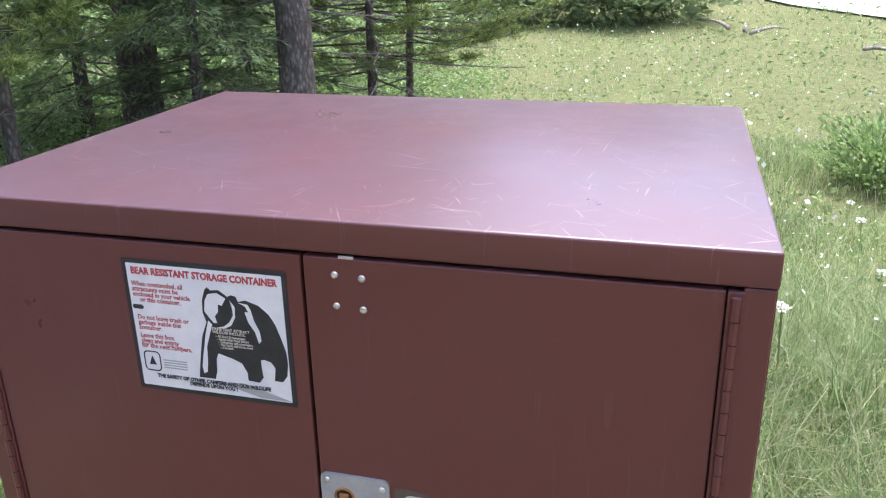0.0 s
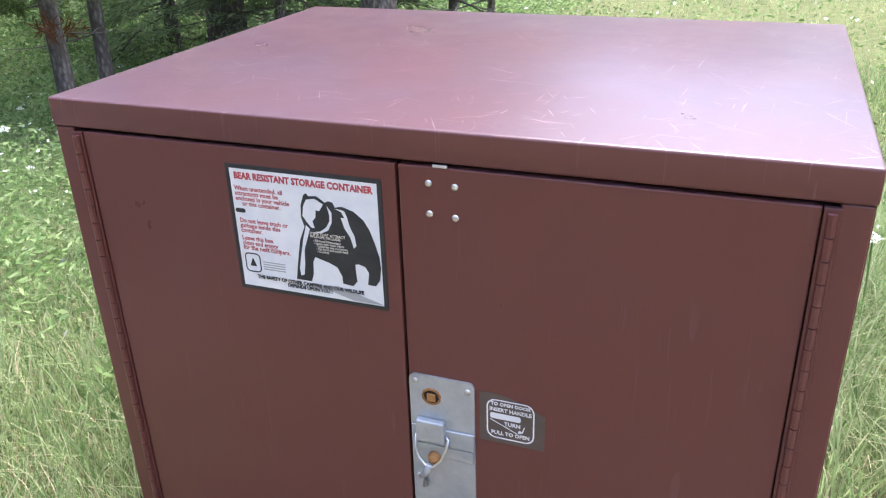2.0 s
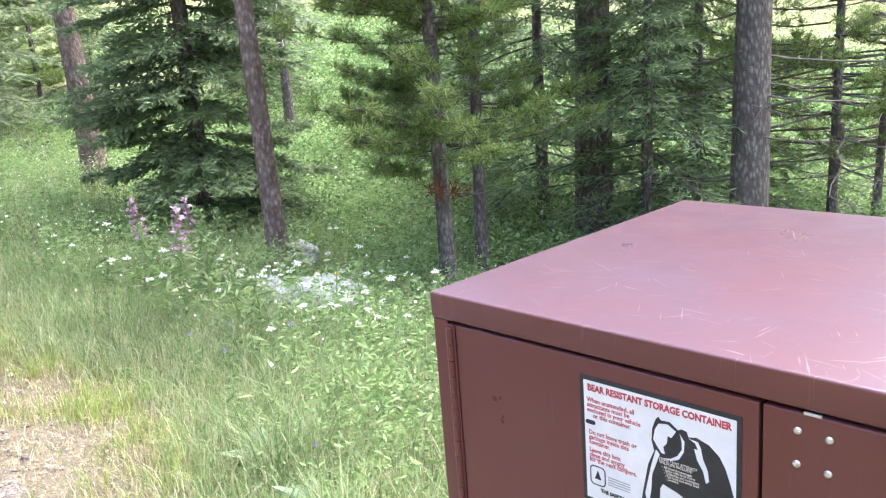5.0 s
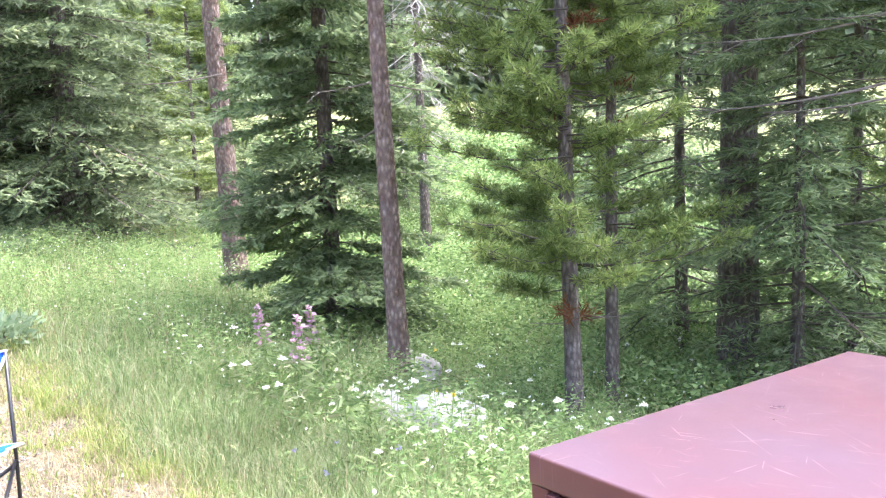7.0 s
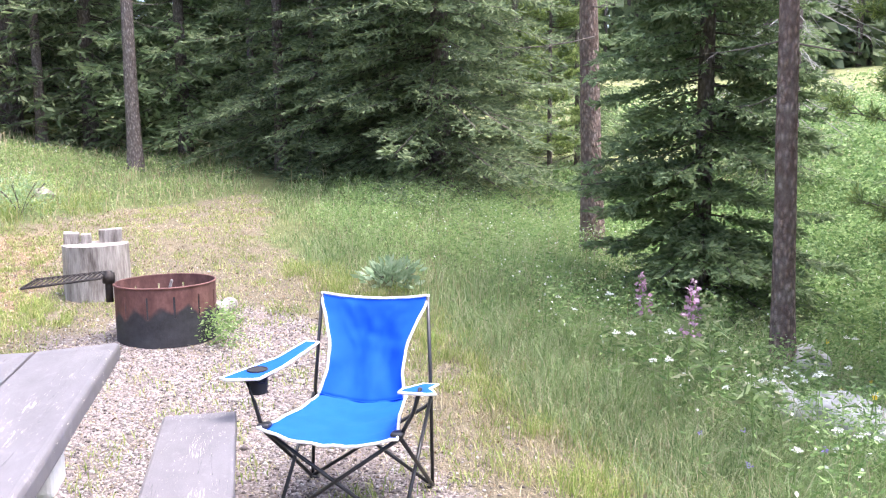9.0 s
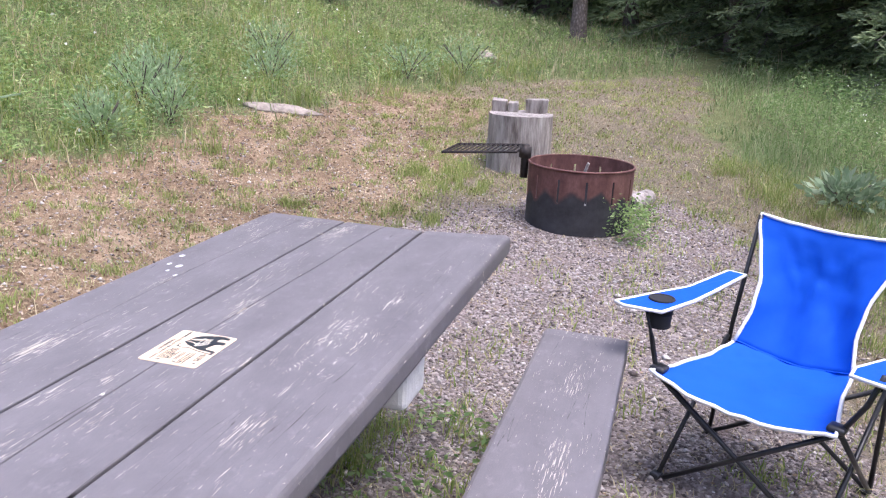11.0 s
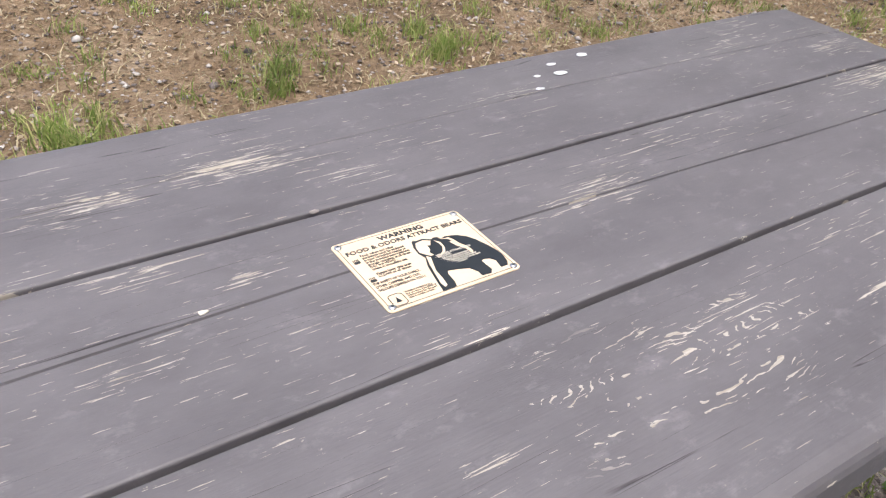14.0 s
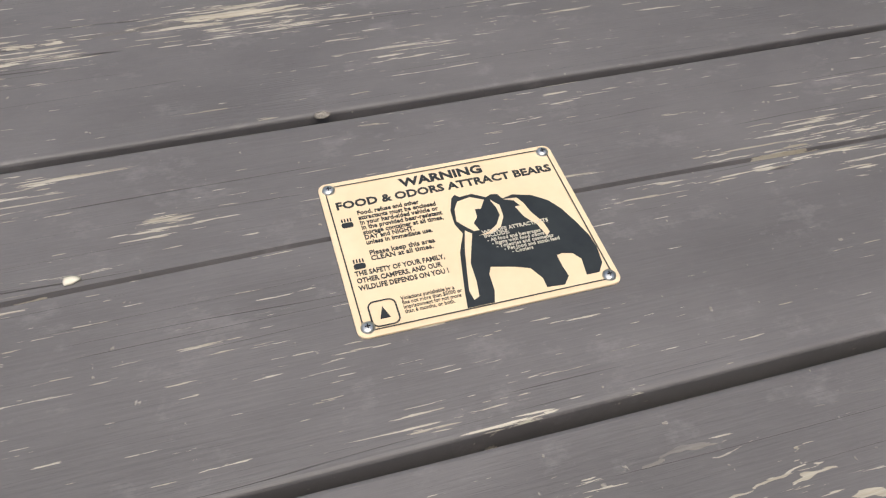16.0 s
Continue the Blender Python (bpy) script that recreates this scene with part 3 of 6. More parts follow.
def blades(name, x, y, h, w, material, lean=0.45, label="", category="", kind="stuff", base=-0.01):
    """Grass: each blade a bent, tapering strip."""
    k = len(x)
    z = gz(x, y) + base
    a, b = rng.uniform(0, 2 * np.pi, k), rng.uniform(0, 2 * np.pi, k)
    bend = h * rng.uniform(0.1, 1.0, k) * lean
    sx, sy = np.cos(a) * w, np.sin(a) * w
    dx, dy = np.cos(b) * bend, np.sin(b) * bend
    V = np.empty((k, 5, 3), np.float32)
    V[:, 0] = np.stack([x - sx, y - sy, z], -1)
    V[:, 1] = np.stack([x + sx, y + sy, z], -1)
    V[:, 2] = np.stack([x + 0.8 * sx + 0.28 * dx, y + 0.8 * sy + 0.28 * dy, z + 0.58 * h], -1)
    V[:, 3] = np.stack([x - 0.8 * sx + 0.28 * dx, y - 0.8 * sy + 0.28 * dy, z + 0.58 * h], -1)
    V[:, 4] = np.stack([x + dx, y + dy, z + h * (1 - 0.25 * lean * rng.uniform(0, 1, k))], -1)
    i = np.arange(k) * 5
    ob = fast_mesh(name, V.reshape(-1, 3), [np.stack([i, i + 1, i + 2, i + 3], -1), np.stack([i + 3, i + 2, i + 4], -1)], material)
    return tagged(ob, label, category, kind=kind)


def leaves(name, P, size, material, label="", category="", kind="", parent=None, flat=0.5, slim=0.45, D=None, level=None):
    """Small pointed leaves, each a folded diamond of four corners, at places P; D: the way each points; level: spread of their tilt about the horizontal."""
    k = len(P)
    if D is None:
        D = rng.normal(0, 1, (k, 3))
        D[:, 2] *= flat
    D = D / np.linalg.norm(D, axis=1, keepdims=True)
    R = rng.normal(0, 1, (k, 3)) if level is None else rng.normal(0, level, (k, 3)) + np.array([0, 0, 1.0])
    S = np.cross(D, R)
    S /= np.linalg.norm(S, axis=1, keepdims=True) + 1e-9
    L = (size * rng.uniform(0.6, 1.3, k))[:, None]
    V = np.stack([P, P + D * L * 0.5 + S * L * slim * 0.5, P + D * L, P + D * L * 0.5 - S * L * slim * 0.5], 1)
    i = np.arange(k) * 4
    ob = fast_mesh(name, V.reshape(-1, 3), [np.stack([i, i + 1, i + 2, i + 3], -1)], material, parent)
    return tagged(ob, label, category, kind=kind)


# ---------------------------------------------------------------- trees
def trunk_mesh(height, r0, lean, seed, sides=14, ring=0.22, top=0.15):
    n = max(6, int(height / ring))
    vs, fs = [], []
    for i in range(n + 1):
        t = i / n
        z = height * t - 0.25 * (i == 0)
        r = r0 * (1 - (1 - top) * t) * (1 + 0.35 * math.exp(-max(z, 0) / 0.25))
        cx = lean[0] * t + 0.03 * math.sin(3 * t + seed)
        cy = lean[1] * t + 0.03 * math.cos(4 * t + seed)
        for k in range(sides):
            w = 2 * math.pi * k / sides
            d = r * (1 + 0.07 * noise.noise(Vector((math.cos(w) * 1.5, math.sin(w) * 1.5, z * 2.0 + seed * 5))))
            vs.append((cx + d * math.cos(w), cy + d * math.sin(w), z))
    for i in range(n):
        for k in range(sides):
            j = (k + 1) % sides
            fs.append((i * sides + k, i * sides + j, (i + 1) * sides + j, (i + 1) * sides + k))
    fs.append(tuple(n * sides + k for k in range(sides)))
    return vs, fs


def fir_crown(height, spread, first, seed, whorl=0.27, per=7, twigs=20, sprays=12, size=0.08, sag=0.35):
    """Boughs in whorls, each with side twigs that carry short needle sprays. Returns the sprays' places, ways and the boughs."""
    g = np.random.default_rng(seed)
    P, D, boughs = [], [], []
    h = first
    while h < height - 0.2:
        share = (h - first) / (height - first)
        for k in range(per):
            if g.random() < 0.12:
                continue
            az = g.uniform(0, 2 * np.pi)
            L = spread * (1 - share) ** 0.75 * g.uniform(0.55, 1.12) + 0.12
            hh = h + g.uniform(-0.12, 0.12)
            d = np.array([np.cos(az), np.sin(az), 0.0])
            q = np.array([-np.sin(az), np.cos(az), 0.0])
            drop = sag * g.uniform(0.6, 1.3) * (1 - 0.8 * share)
            s = np.linspace(0.12, 1, twigs)[:max(5, int(twigs * (0.35 + 0.65 * L / spread)))]
            s = s / s[-1]

            def at(t):
                return d * (L * t)[:, None] + np.array([0, 0, 1.0]) * (hh - drop * L * t ** 1.4 + 0.12 * L * np.maximum(t - 0.7, 0))[:, None]
            base = at(s)
            boughs.append((hh, [tuple(v) for v in at(np.array([0.0, 0.35, 0.7, 1.0]))], 0.008 + 0.010 * L))
            for side in (-1, 1):
                tl = (0.34 * L * (1 - 0.8 * s) + 0.07) * g.uniform(0.7, 1.2, len(s))
                td = d * 0.75 + q * side * g.uniform(0.55, 1.0, len(s))[:, None]
                td[:, 2] += g.uniform(-0.45, 0.05, len(s))
                td /= np.linalg.norm(td, axis=1, keepdims=True)
                f = np.linspace(0.1, 1, sprays)
                pts = base[:, None] + td[:, None] * (tl[:, None] * f)[..., None]
                ways = td[:, None] + g.normal(0, 0.38, pts.shape)
                P.append(pts.reshape(-1, 3))
                D.append(ways.reshape(-1, 3))
        h += whorl * g.uniform(0.8, 1.2)
    return np.concatenate(P), np.concatenate(D), boughs


def join_tubes(items, sides=4):
    V, F, o = [], [], 0
    for pts, r in items:
        v, f = tube(pts, r, sides, taper=[r * (1 - 0.75 * i / (len(pts) - 1)) for i in range(len(pts))])
        V += v
        F += [tuple(a + o for a in face) for face in f]
        o += len(v)
    return V, F


def fir_tree(name, height, spread, first, r0, seed, label, needles=M_FIR, bark_m=M_BARK_GREY, group="", slim=0.2, **kw):
    t = thing(name, label=label, category="tree", group=group)
    part("trunk", trunk_mesh(height, r0, (0, 0), seed, 10), bark_m, t, smooth=True)
    P, D, boughs = fir_crown(height, spread, first, seed, **kw)
    crown = leaves("crown", P, kw.get("size", 0.08), needles, parent=t, D=D, slim=slim, level=0.75)
    part("bough_wood", join_tubes([(pts, r * 0.6) for _, pts, r in boughs], 3), M_BOUGH, t)["kind"] = "stuff"
    return t


def dead_branches(height, lo, count, length, seed, droop=0.25, fork=3):
    """Bare, forked branches that curve down and turn up at the tip."""
    g = np.random.default_rng(seed)
    out = []
    for k in range(count):
        az, h, L = g.uniform(0, 2 * np.pi), g.uniform(lo, height), length * g.uniform(0.35, 1.1)
        d = Vector((math.cos(az), math.sin(az), 0))
        q = Vector((-d.y, d.x, 0))
        pts = [d * (L * s) + q * (0.06 * L * math.sin(5 * s + k)) + Vector((0, 0, h - droop * L * s + 0.15 * L * s * s)) for s in (0, 0.25, 0.5, 0.75, 1)]
        out.append([([tuple(p) for p in pts], 0.005 + 0.005 * L)])
        for j in range(fork):
            s = g.uniform(0.3, 0.95)
            b = d * (L * s) + Vector((0, 0, h - droop * L * s + 0.15 * L * s * s))
            w = (d * 0.6 + q * g.choice([-1, 1]) * g.uniform(0.4, 1.0) + Vector((0, 0, g.uniform(-0.6, 0.3)))).normalized()
            l2 = 0.4 * L * g.uniform(0.4, 1.1)
            out[-1].append(([tuple(b), tuple(b + w * l2 * 0.5), tuple(b + w * l2 + Vector((0, 0, -0.1 * l2)))], 0.0035))
    return out


def pine_tufts(height, lo, count, length, seed, per=22, blade=0.075, needles=40, rise=0.25):
    """Pine boughs with brushes of needles toward the tips."""
    g = np.random.default_rng(seed)
    P, D, limbs = [], [], []
    for k in range(count):
        az, u = g.uniform(0, 2 * np.pi), g.random()
        h = lo + (height - lo) * u
        L = length * (1 - 0.65 * u) * g.uniform(0.45, 1.1)
        d = np.array([math.cos(az), math.sin(az), 0])
        q = np.array([-d[1], d[0], 0])
        s = np.array([0, 0.3, 0.6, 1.0])
        line = d * (L * s)[:, None] + np.array([0, 0, 1]) * (h - 0.12 * L * s + rise * L * s * s)[:, None]
        limbs.append(([tuple(v + q * (0.07 * L * math.sin(4 * a + k))) for v, a in zip(line, s)], 0.004 + 0.004 * L))
        for j in range(per):
            t = 1 - 0.82 * g.random() ** 1.2
            c = d * L * t + np.array([0, 0, h - 0.12 * L * t + rise * L * t * t])
            w = d * g.uniform(0.2, 0.9) + q * g.uniform(-1, 1) + np.array([0, 0, g.uniform(0.0, 0.7)])
            w /= np.linalg.norm(w)
            l2 = g.uniform(0.05, 0.20) * (0.5 + 0.5 * L / length)
            limbs.append(([tuple(c), tuple(c + w * l2 * 0.5), tuple(c + w * l2)], 0.004))
            f = g.uniform(0.25, 1, needles)
            pts = c + w * (l2 * f)[:, None]
            ways = w * 0.55 + g.normal(0, 0.55, (needles, 3))
            P.append(pts)
            D.append(ways)
    return np.concatenate(P), np.concatenate(D), limbs


def pine_tree(name, height, r0, lean, seed, label, bark_m, green=0, lo=2.0, length=1.3, dead=0, dead_lo=0.8, dead_hi=None, dead_len=0.8, rust=0, group="", twig_m=M_TWIG, top=0, fork=3, droop=0.25):
    t = thing(name, label=label, category="tree", group=group)
    part("trunk", trunk_mesh(height, r0, lean, seed, 16), bark_m, t, smooth=True)
    if green:
        P, D, limbs = pine_tufts(height, lo, green, length, seed)
        leaves("crown", P, 0.068, M_PINE, parent=t, D=D, slim=0.11)
        part("limb_wood", join_tubes(limbs, 4), M_BOUGH, t)["kind"] = "stuff"
    # coarse crown above the view, added to darken the box top's reflections
    if top:
        P, D, limbs = pine_tufts(height, 4.2, top, length * 1.1, seed + 70, per=16, needles=12)
        leaves("upper_crown", P, 0.16, M_PINE, parent=t, D=D, slim=0.3)
    if rust:
        P, D, limbs = pine_tufts(height * 0.45, lo * 0.7, rust, length * 0.4, seed + 50, per=14, needles=12)
        leaves("dead_needles", P, 0.075, M_RUST_NEEDLE, "rust-brown dead needles", parent=t, D=D, slim=0.12)
    if dead:
        for piece in dead_branches(dead_hi or height, dead_lo, dead, dead_len, seed + 9, droop, fork):
            part("dead_branch", join_tubes(piece, 5), twig_m, t)
    return t


def on_ground(ob, x, y, rz=0.0, scale=1.0, sink=0.0):
    ob.matrix_basis = pose(x, y, float(gz(x, y)) - sink, 0, 0, rz) @ Matrix.Diagonal((scale, scale, scale, 1))
    return ob


def polar(deg, d, ex=0.8, ey=-1.0):
    return ex + d * math.cos(radians(deg)), ey + d * math.sin(radians(deg))


# lodgepole pines along the edge of the pad
on_ground(pine_tree("pine_tree", 11, 0.135, (-0.45, 0.0), 1, "tall straight lodgepole pine with bare reddish-brown trunk", M_BARK_RED, dead=14, dead_lo=1.8, dead_hi=7, dead_len=1.1), -8.67, 2.9)
on_ground(pine_tree("pine_tree", 11, 0.082, (-0.25, 0.1), 2, "slender lodgepole pine with flaking pinkish-brown trunk", M_BARK_RED, dead=10, dead_lo=1.6, dead_hi=7, dead_len=0.9), -4.47, 2.55)
on_ground(pine_tree("pine_tree", 8, 0.062, (-0.1, 0.1), 3, "young lodgepole pine with yellow-green needle tufts", M_BARK_GREY, green=190, lo=1.0, length=1.1, dead=5, dead_lo=0.6, dead_hi=2.5, dead_len=0.5, rust=3), -3.2, 3.2)
on_ground(pine_tree("pine_tree", 8, 0.055, (0.1, 0.1), 4, "thin young pine beside a larger trunk", M_BARK_GREY, green=110, lo=1.1, length=1.0, dead=5, dead_lo=0.4, dead_hi=2.6, dead_len=0.7, rust=3), -3.55, 3.95)
on_ground(pine_tree("pine_tree", 12, 0.19, (0.1, 0.1), 5, "stout old pine with dark grey furrowed bark", M_BARK_GREY, green=60, lo=3.0, length=1.8, dead=16, dead_lo=1.0, dead_hi=4, dead_len=0.9, top=90), *polar(125.2, 8.0, 1.05, -0.98))
on_ground(pine_tree("pine_tree", 12, 0.155, (0.05, 0.2), 6, "grey-barked pine standing behind the storage box", M_BARK_GREY, green=45, lo=3.2, length=1.9, dead=26, dead_lo=1.0, dead_hi=4.5, dead_len=1.5, top=90, fork=8), *polar(115.4, 6.9, 1.05, -0.98))
on_ground(pine_tree("pine_tree", 7, 0.05, (0.1, 0.0), 7, "thin pine with drooping bare twigs", M_BARK_GREY, green=110, lo=1.0, length=2.0, dead=40, dead_lo=0.6, dead_hi=4, dead_len=1.7, top=60, fork=8), *polar(110.5, 8.6, 1.05, -0.98))
on_ground(pine_tree("pine_tree", 9, 0.09, (0.1, 0.1), 8, "dead pine hung with pale lichened twigs", M_BARK_GREY, dead=90, dead_lo=1.7, dead_hi=7, dead_len=1.25, twig_m=M_LICHEN, fork=8, droop=0.75), *polar(145.0, 14.2))
on_ground(pine_tree("pine_tree", 6, 0.05, (0.0, 0.0), 9, "spindly young pine in front of the meadow", M_BARK_GREY, green=110, lo=0.7, length=1.1, dead=20, dead_lo=0.4, dead_hi=4, dead_len=0.7), *polar(160.0, 15.5))
on_ground(pine_tree("pine_tree", 7, 0.06, (0.1, 0.0), 33, "thin dark pine between the spruce and the meadow", M_BARK_GREY, green=120, lo=0.5, length=1.1, dead=14, dead_lo=0.4, dead_hi=5, dead_len=0.8), *polar(162.4, 17.0))

on_ground(pine_tree("pine_tree", 7, 0.045, (0.1, 0.1), 31, "leaning young pine with long drooping boughs", M_BARK_GREY, green=120, lo=0.9, length=2.1, dead=24, dead_lo=0.5, dead_hi=3.5, dead_len=1.5, fork=8), *polar(107.8, 9.4, 1.05, -0.98))

# firs and spruces
FIR = fir_tree("fir_tree", 12, 1.0, 0.15, 0.085, 11, "green fir with layered boughs down to the ground", whorl=0.24, per=12, twigs=20, sprays=11, size=0.074, sag=0.25, slim=0.32)
on_ground(FIR, -6.3, 3.0, 30)
FIR_B = fir_tree("fir_tree", 10.5, 2.3, 0.2, 0.17, 12, "broad dark spruce with drooping boughs", M_FIR_DARK, twigs=20, per=10, whorl=0.24, size=0.11, sprays=10, slim=0.26)
FIR_D = fir_tree("fir_tree", 10.5, 2.1, 0.3, 0.15, 14, "dark spruce at the back of the woods", M_FIR_DARK, twigs=12, per=7, sprays=5, size=0.19, slim=0.3)
FIR_E = fir_tree("fir_tree", 9.5, 1.8, 0.8, 0.13, 15, "tall green fir at the edge of the woods", M_FIR, twigs=12, per=7, sprays=5, size=0.18, slim=0.3)
on_ground(FIR_B, *polar(167.6, 13.4), 0, 1.0)
FIR_C = fir_tree("fir_tree", 5.0, 1.25, 0.25, 0.06, 13, "young green fir beside the pines", M_FIR, twigs=16, per=7, whorl=0.22, size=0.075)
for deg, d, s in ((121.6, 7.4, 1.0), (128.5, 9.5, 1.25), (118.5, 9.0, 1.2), (133.5, 12.5, 1.3), (147.0, 17.5, 1.2), (158.6, 19.0, 1.1), (163.6, 16.5, 0.62), (157.3, 14.0, 0.35)):
    x, y = polar(deg, d, 1.05, -0.98)
    on_ground(FIR_C if deg == 121.6 else copy_thing(FIR_C, Matrix()), x, y, deg * 7, s)
on_ground(FIR_D, *polar(174.0, 17.5), 20, 1.05)
on_ground(FIR_E, *polar(-176, 19), 50, 1.1)
on_ground(copy_thing(FIR_B, Matrix()), *polar(170.8, 14.2), 200, 0.9)
on_ground(copy_thing(FIR_B, Matrix()), *polar(175.5, 16.0), 100, 1.1)
for deg, d, s, src in ((178.5, 20, 1.2, FIR_D), (-170.5, 20.5, 1.15, FIR_D), (-166, 22, 1.2, FIR_D), (-161, 22.5, 1.2, FIR_E), (-157, 24, 1.2, FIR_D), (-151, 24, 1.2, FIR_E),
                       (171.5, 21, 1.2, FIR_D), (-173, 25, 1.3, FIR_D), (-163, 27, 1.3, FIR_D), (178, 26, 1.3, FIR_D), (-146, 24, 1.2, FIR_D), (-168.5, 26, 1.3, FIR_E),
                       (-140, 26, 1.2, FIR_E), (-132, 27, 1.2, FIR_D), (-124, 27, 1.2, FIR_E), (-116, 28, 1.2, FIR_D), (175, 23, 1.2, FIR_E), (-154, 22, 1.0, FIR_D)):
    x, y = polar(deg, d)
    on_ground(copy_thing(src, Matrix()), x, y, deg * 13, s)
# bare forest trunks in front of the dark firs
TRUNK = pine_tree("pine_tree", 10, 0.13, (0.1, 0.05), 21, "straight pine trunk at the edge of the dark woods", M_BARK_GREY, dead=12, dead_lo=1.5, dead_hi=8, dead_len=0.9, group="trunks at the wood's edge")
for i, (deg, d, s) in enumerate(((-172.9, 15.5, 1.0), (177.8, 15.2, 0.9), (-163.5, 19, 1.15), (-156.5, 20, 1.1), (-166, 21, 1.2), (-160, 21, 1.0), (-167.5, 19.5, 0.9), (179.5, 17.5, 0.7))):
    x, y = polar(deg, d, 0.35, -1.05)
    on_ground(TRUNK if i == 0 else copy_thing(TRUNK, Matrix()), x, y, i * 40, s)


def far_woods():
    """The woods across the meadow, and more added all round, partly unseen: narrow conifers of drooping sprays."""
    g = np.random.default_rng(5)
    P, D, S = [], [], []
    V, F, o = [], [], 0
    for k in range(360):
        if k < 240:
            deg, d = g.uniform(85, 168), g.uniform(62, 84)
        else:
            # closes the ring; trees behind the viewer are unseen, added for reflections
            deg, d = g.uniform(168, 440), g.uniform(34, 60)
        x, y = d * math.cos(radians(deg)), d * math.sin(radians(deg))
        z, h, w = float(gz(x, y)), g.uniform(10, 18), g.uniform(1.8, 2.8)
        n = 260
        u = g.random(n) ** 1.25
        a, rr = g.uniform(0, 2 * np.pi, n), g.uniform(0.1, 1, n)
        r = w * (1 - u) * rr + 0.1
        P.append(np.stack([x + r * np.cos(a), y + r * np.sin(a), z + 0.6 + u * (h - 0.6)], -1))
        D.append(np.stack([np.cos(a), np.sin(a), g.uniform(-0.9, -0.1, n)], -1))
        v, f = tube([(x, y, z - 0.5), (x, y, z + h * 0.7)], 0.14, 5)
        V += v
        F += [tuple(i + o for i in q) for q in f]
        o += len(v)
    t = thing("far_woods", label="dark conifer woods across the meadow, plus unseen trees added all round", category="forest", kind="stuff")
    leaves("crowns", np.concatenate(P), 1.15, M_FIR_DARK, parent=t, D=np.concatenate(D), slim=0.6)["kind"] = "stuff"
    part("trunks", (V, F), M_BARK_GREY, t)["kind"] = "stuff"


far_woods()


# ---------------------------------------------------------------- storage box
BW, BD, BH = 1.22, 0.895, 1.10


def storage_box():
    t = thing("storage_box", label="brown steel bear-resistant storage box with two doors", category="storage box")
    f = 0.052                                     # width of the front frame
    top = 0.052
    zd0, zd1 = 0.10, BH - top
    # shell: sides, back, floor, folded top sheet with rounded edge
    part("side_panel", slab(0, 0.004, 0.004, BD, 0.03, BH - 0.006, 0.001), M_BOX, t)
    part("side_panel", slab(BW - 0.004, BW, 0.004, BD, 0.03, BH - 0.006, 0.001), M_BOX, t)
    part("back_panel", slab(0.005, BW - 0.005, BD - 0.004, BD - 0.0005, 0.03, BH - 0.006, 0.001), M_BOX, t)
    part("base", slab(0.005, BW - 0.005, 0.01, BD - 0.006, 0.03, 0.07, 0.002), M_BOX, t)
    part("top_panel", slab(-0.0015, BW + 0.0015, -0.0025, BD + 0.0015, BH - top + 0.004, BH, 0.005, 3), M_BOX_TOP, t, "scratched and dusty brown top sheet with the sky's sheen in its colour", True)
    part("front_frame", slab(0.002, f - 0.014, 0.0, 0.03, 0.03, BH - top + 0.0035, 0.002), M_BOX, t)
    part("front_frame", slab(BW - f + 0.014, BW - 0.002, 0.0, 0.03, 0.03, BH - top + 0.0035, 0.002), M_BOX, t)
    part("front_frame", slab(f - 0.014, BW - f + 0.014, 0.0005, 0.03, 0.03, zd0 - 0.004, 0.002), M_BOX, t)
    # added black sheet: paints the shade seen through the door gaps
    part("gap_lining", slab(f - 0.014, BW - f + 0.014, 0.022, 0.028, 0.09, BH - top + 0.004, 0), M_GAP_SHADE, t, "near-black sheet standing in for the shade behind the doors")
    for sx in (0.0, BW - 0.06):
        for sy in (0.03, BD - 0.09):
            part("foot", slab(sx, sx + 0.06, sy, sy + 0.06, -0.02, 0.03, 0.002), M_BOX, t)
    mid = 0.612
    doors = []
    for x0, x1 in ((f + 0.006, mid - 0.0025), (mid + 0.0025, BW - f - 0.006)):
        doors.append(part("door", slab(x0, x1, -0.002, 0.016, zd0, zd1 - 0.0015, 0.002), M_BOX, t, "closed brown steel door"))
    # knuckled piano hinges
    for d, x in ((doors[0], f - 0.006), (doors[1], BW - f + 0.006)):
        hinge = part("hinge", slab(x - 0.010, x + 0.010, -0.0035, 0.014, zd0 + 0.01, zd1 - 0.002, 0.001), M_BOX, d)
        z = zd0 + 0.012
        while z < zd1 - 0.034:
            part("knuckle", tube([(x, -0.006, z), (x, -0.006, z + 0.0295)], 0.0062, 8), M_BOX, hinge, smooth=False)
            z += 0.031
    for x, z in ((0.660, 1.022), (0.699, 1.020), (0.660, 0.976), (0.699, 0.974)):
        part("rivet", disc(x, -0.002, z, 0.0054, 0.003), M_STEEL, doors[1], "small bright steel rivet", True)
    part("striker", slab(0.667, 0.689, -0.004, 0.0, BH - top - 0.0015, BH - top + 0.003, 0.001), M_STEEL, t, "small bare steel tab")
    # latch: galvanised plate, raised hasp, key socket, wire bail
    lx, lz = 0.616, 0.702
    F = Matrix.Translation((lx, -0.002, lz - 0.40)) @ pose(0, 0, 0, 90, 0, 0)
    plate = part("latch_plate", outline(round_rect(0.108, 0.40, 0.010), F, 0.004), M_GALV, doors[1], "galvanised latch plate with rust marks")
    part("hasp_cover", slab(lx + 0.002, lx + 0.108, -0.010, -0.0062, lz - 0.128, lz - 0.095, 0.002), M_GALV, plate)
    part("hasp_cover", slab(lx + 0.012, lx + 0.060, -0.020, -0.0062, lz - 0.118, lz - 0.078, 0.003), M_GALV, plate)
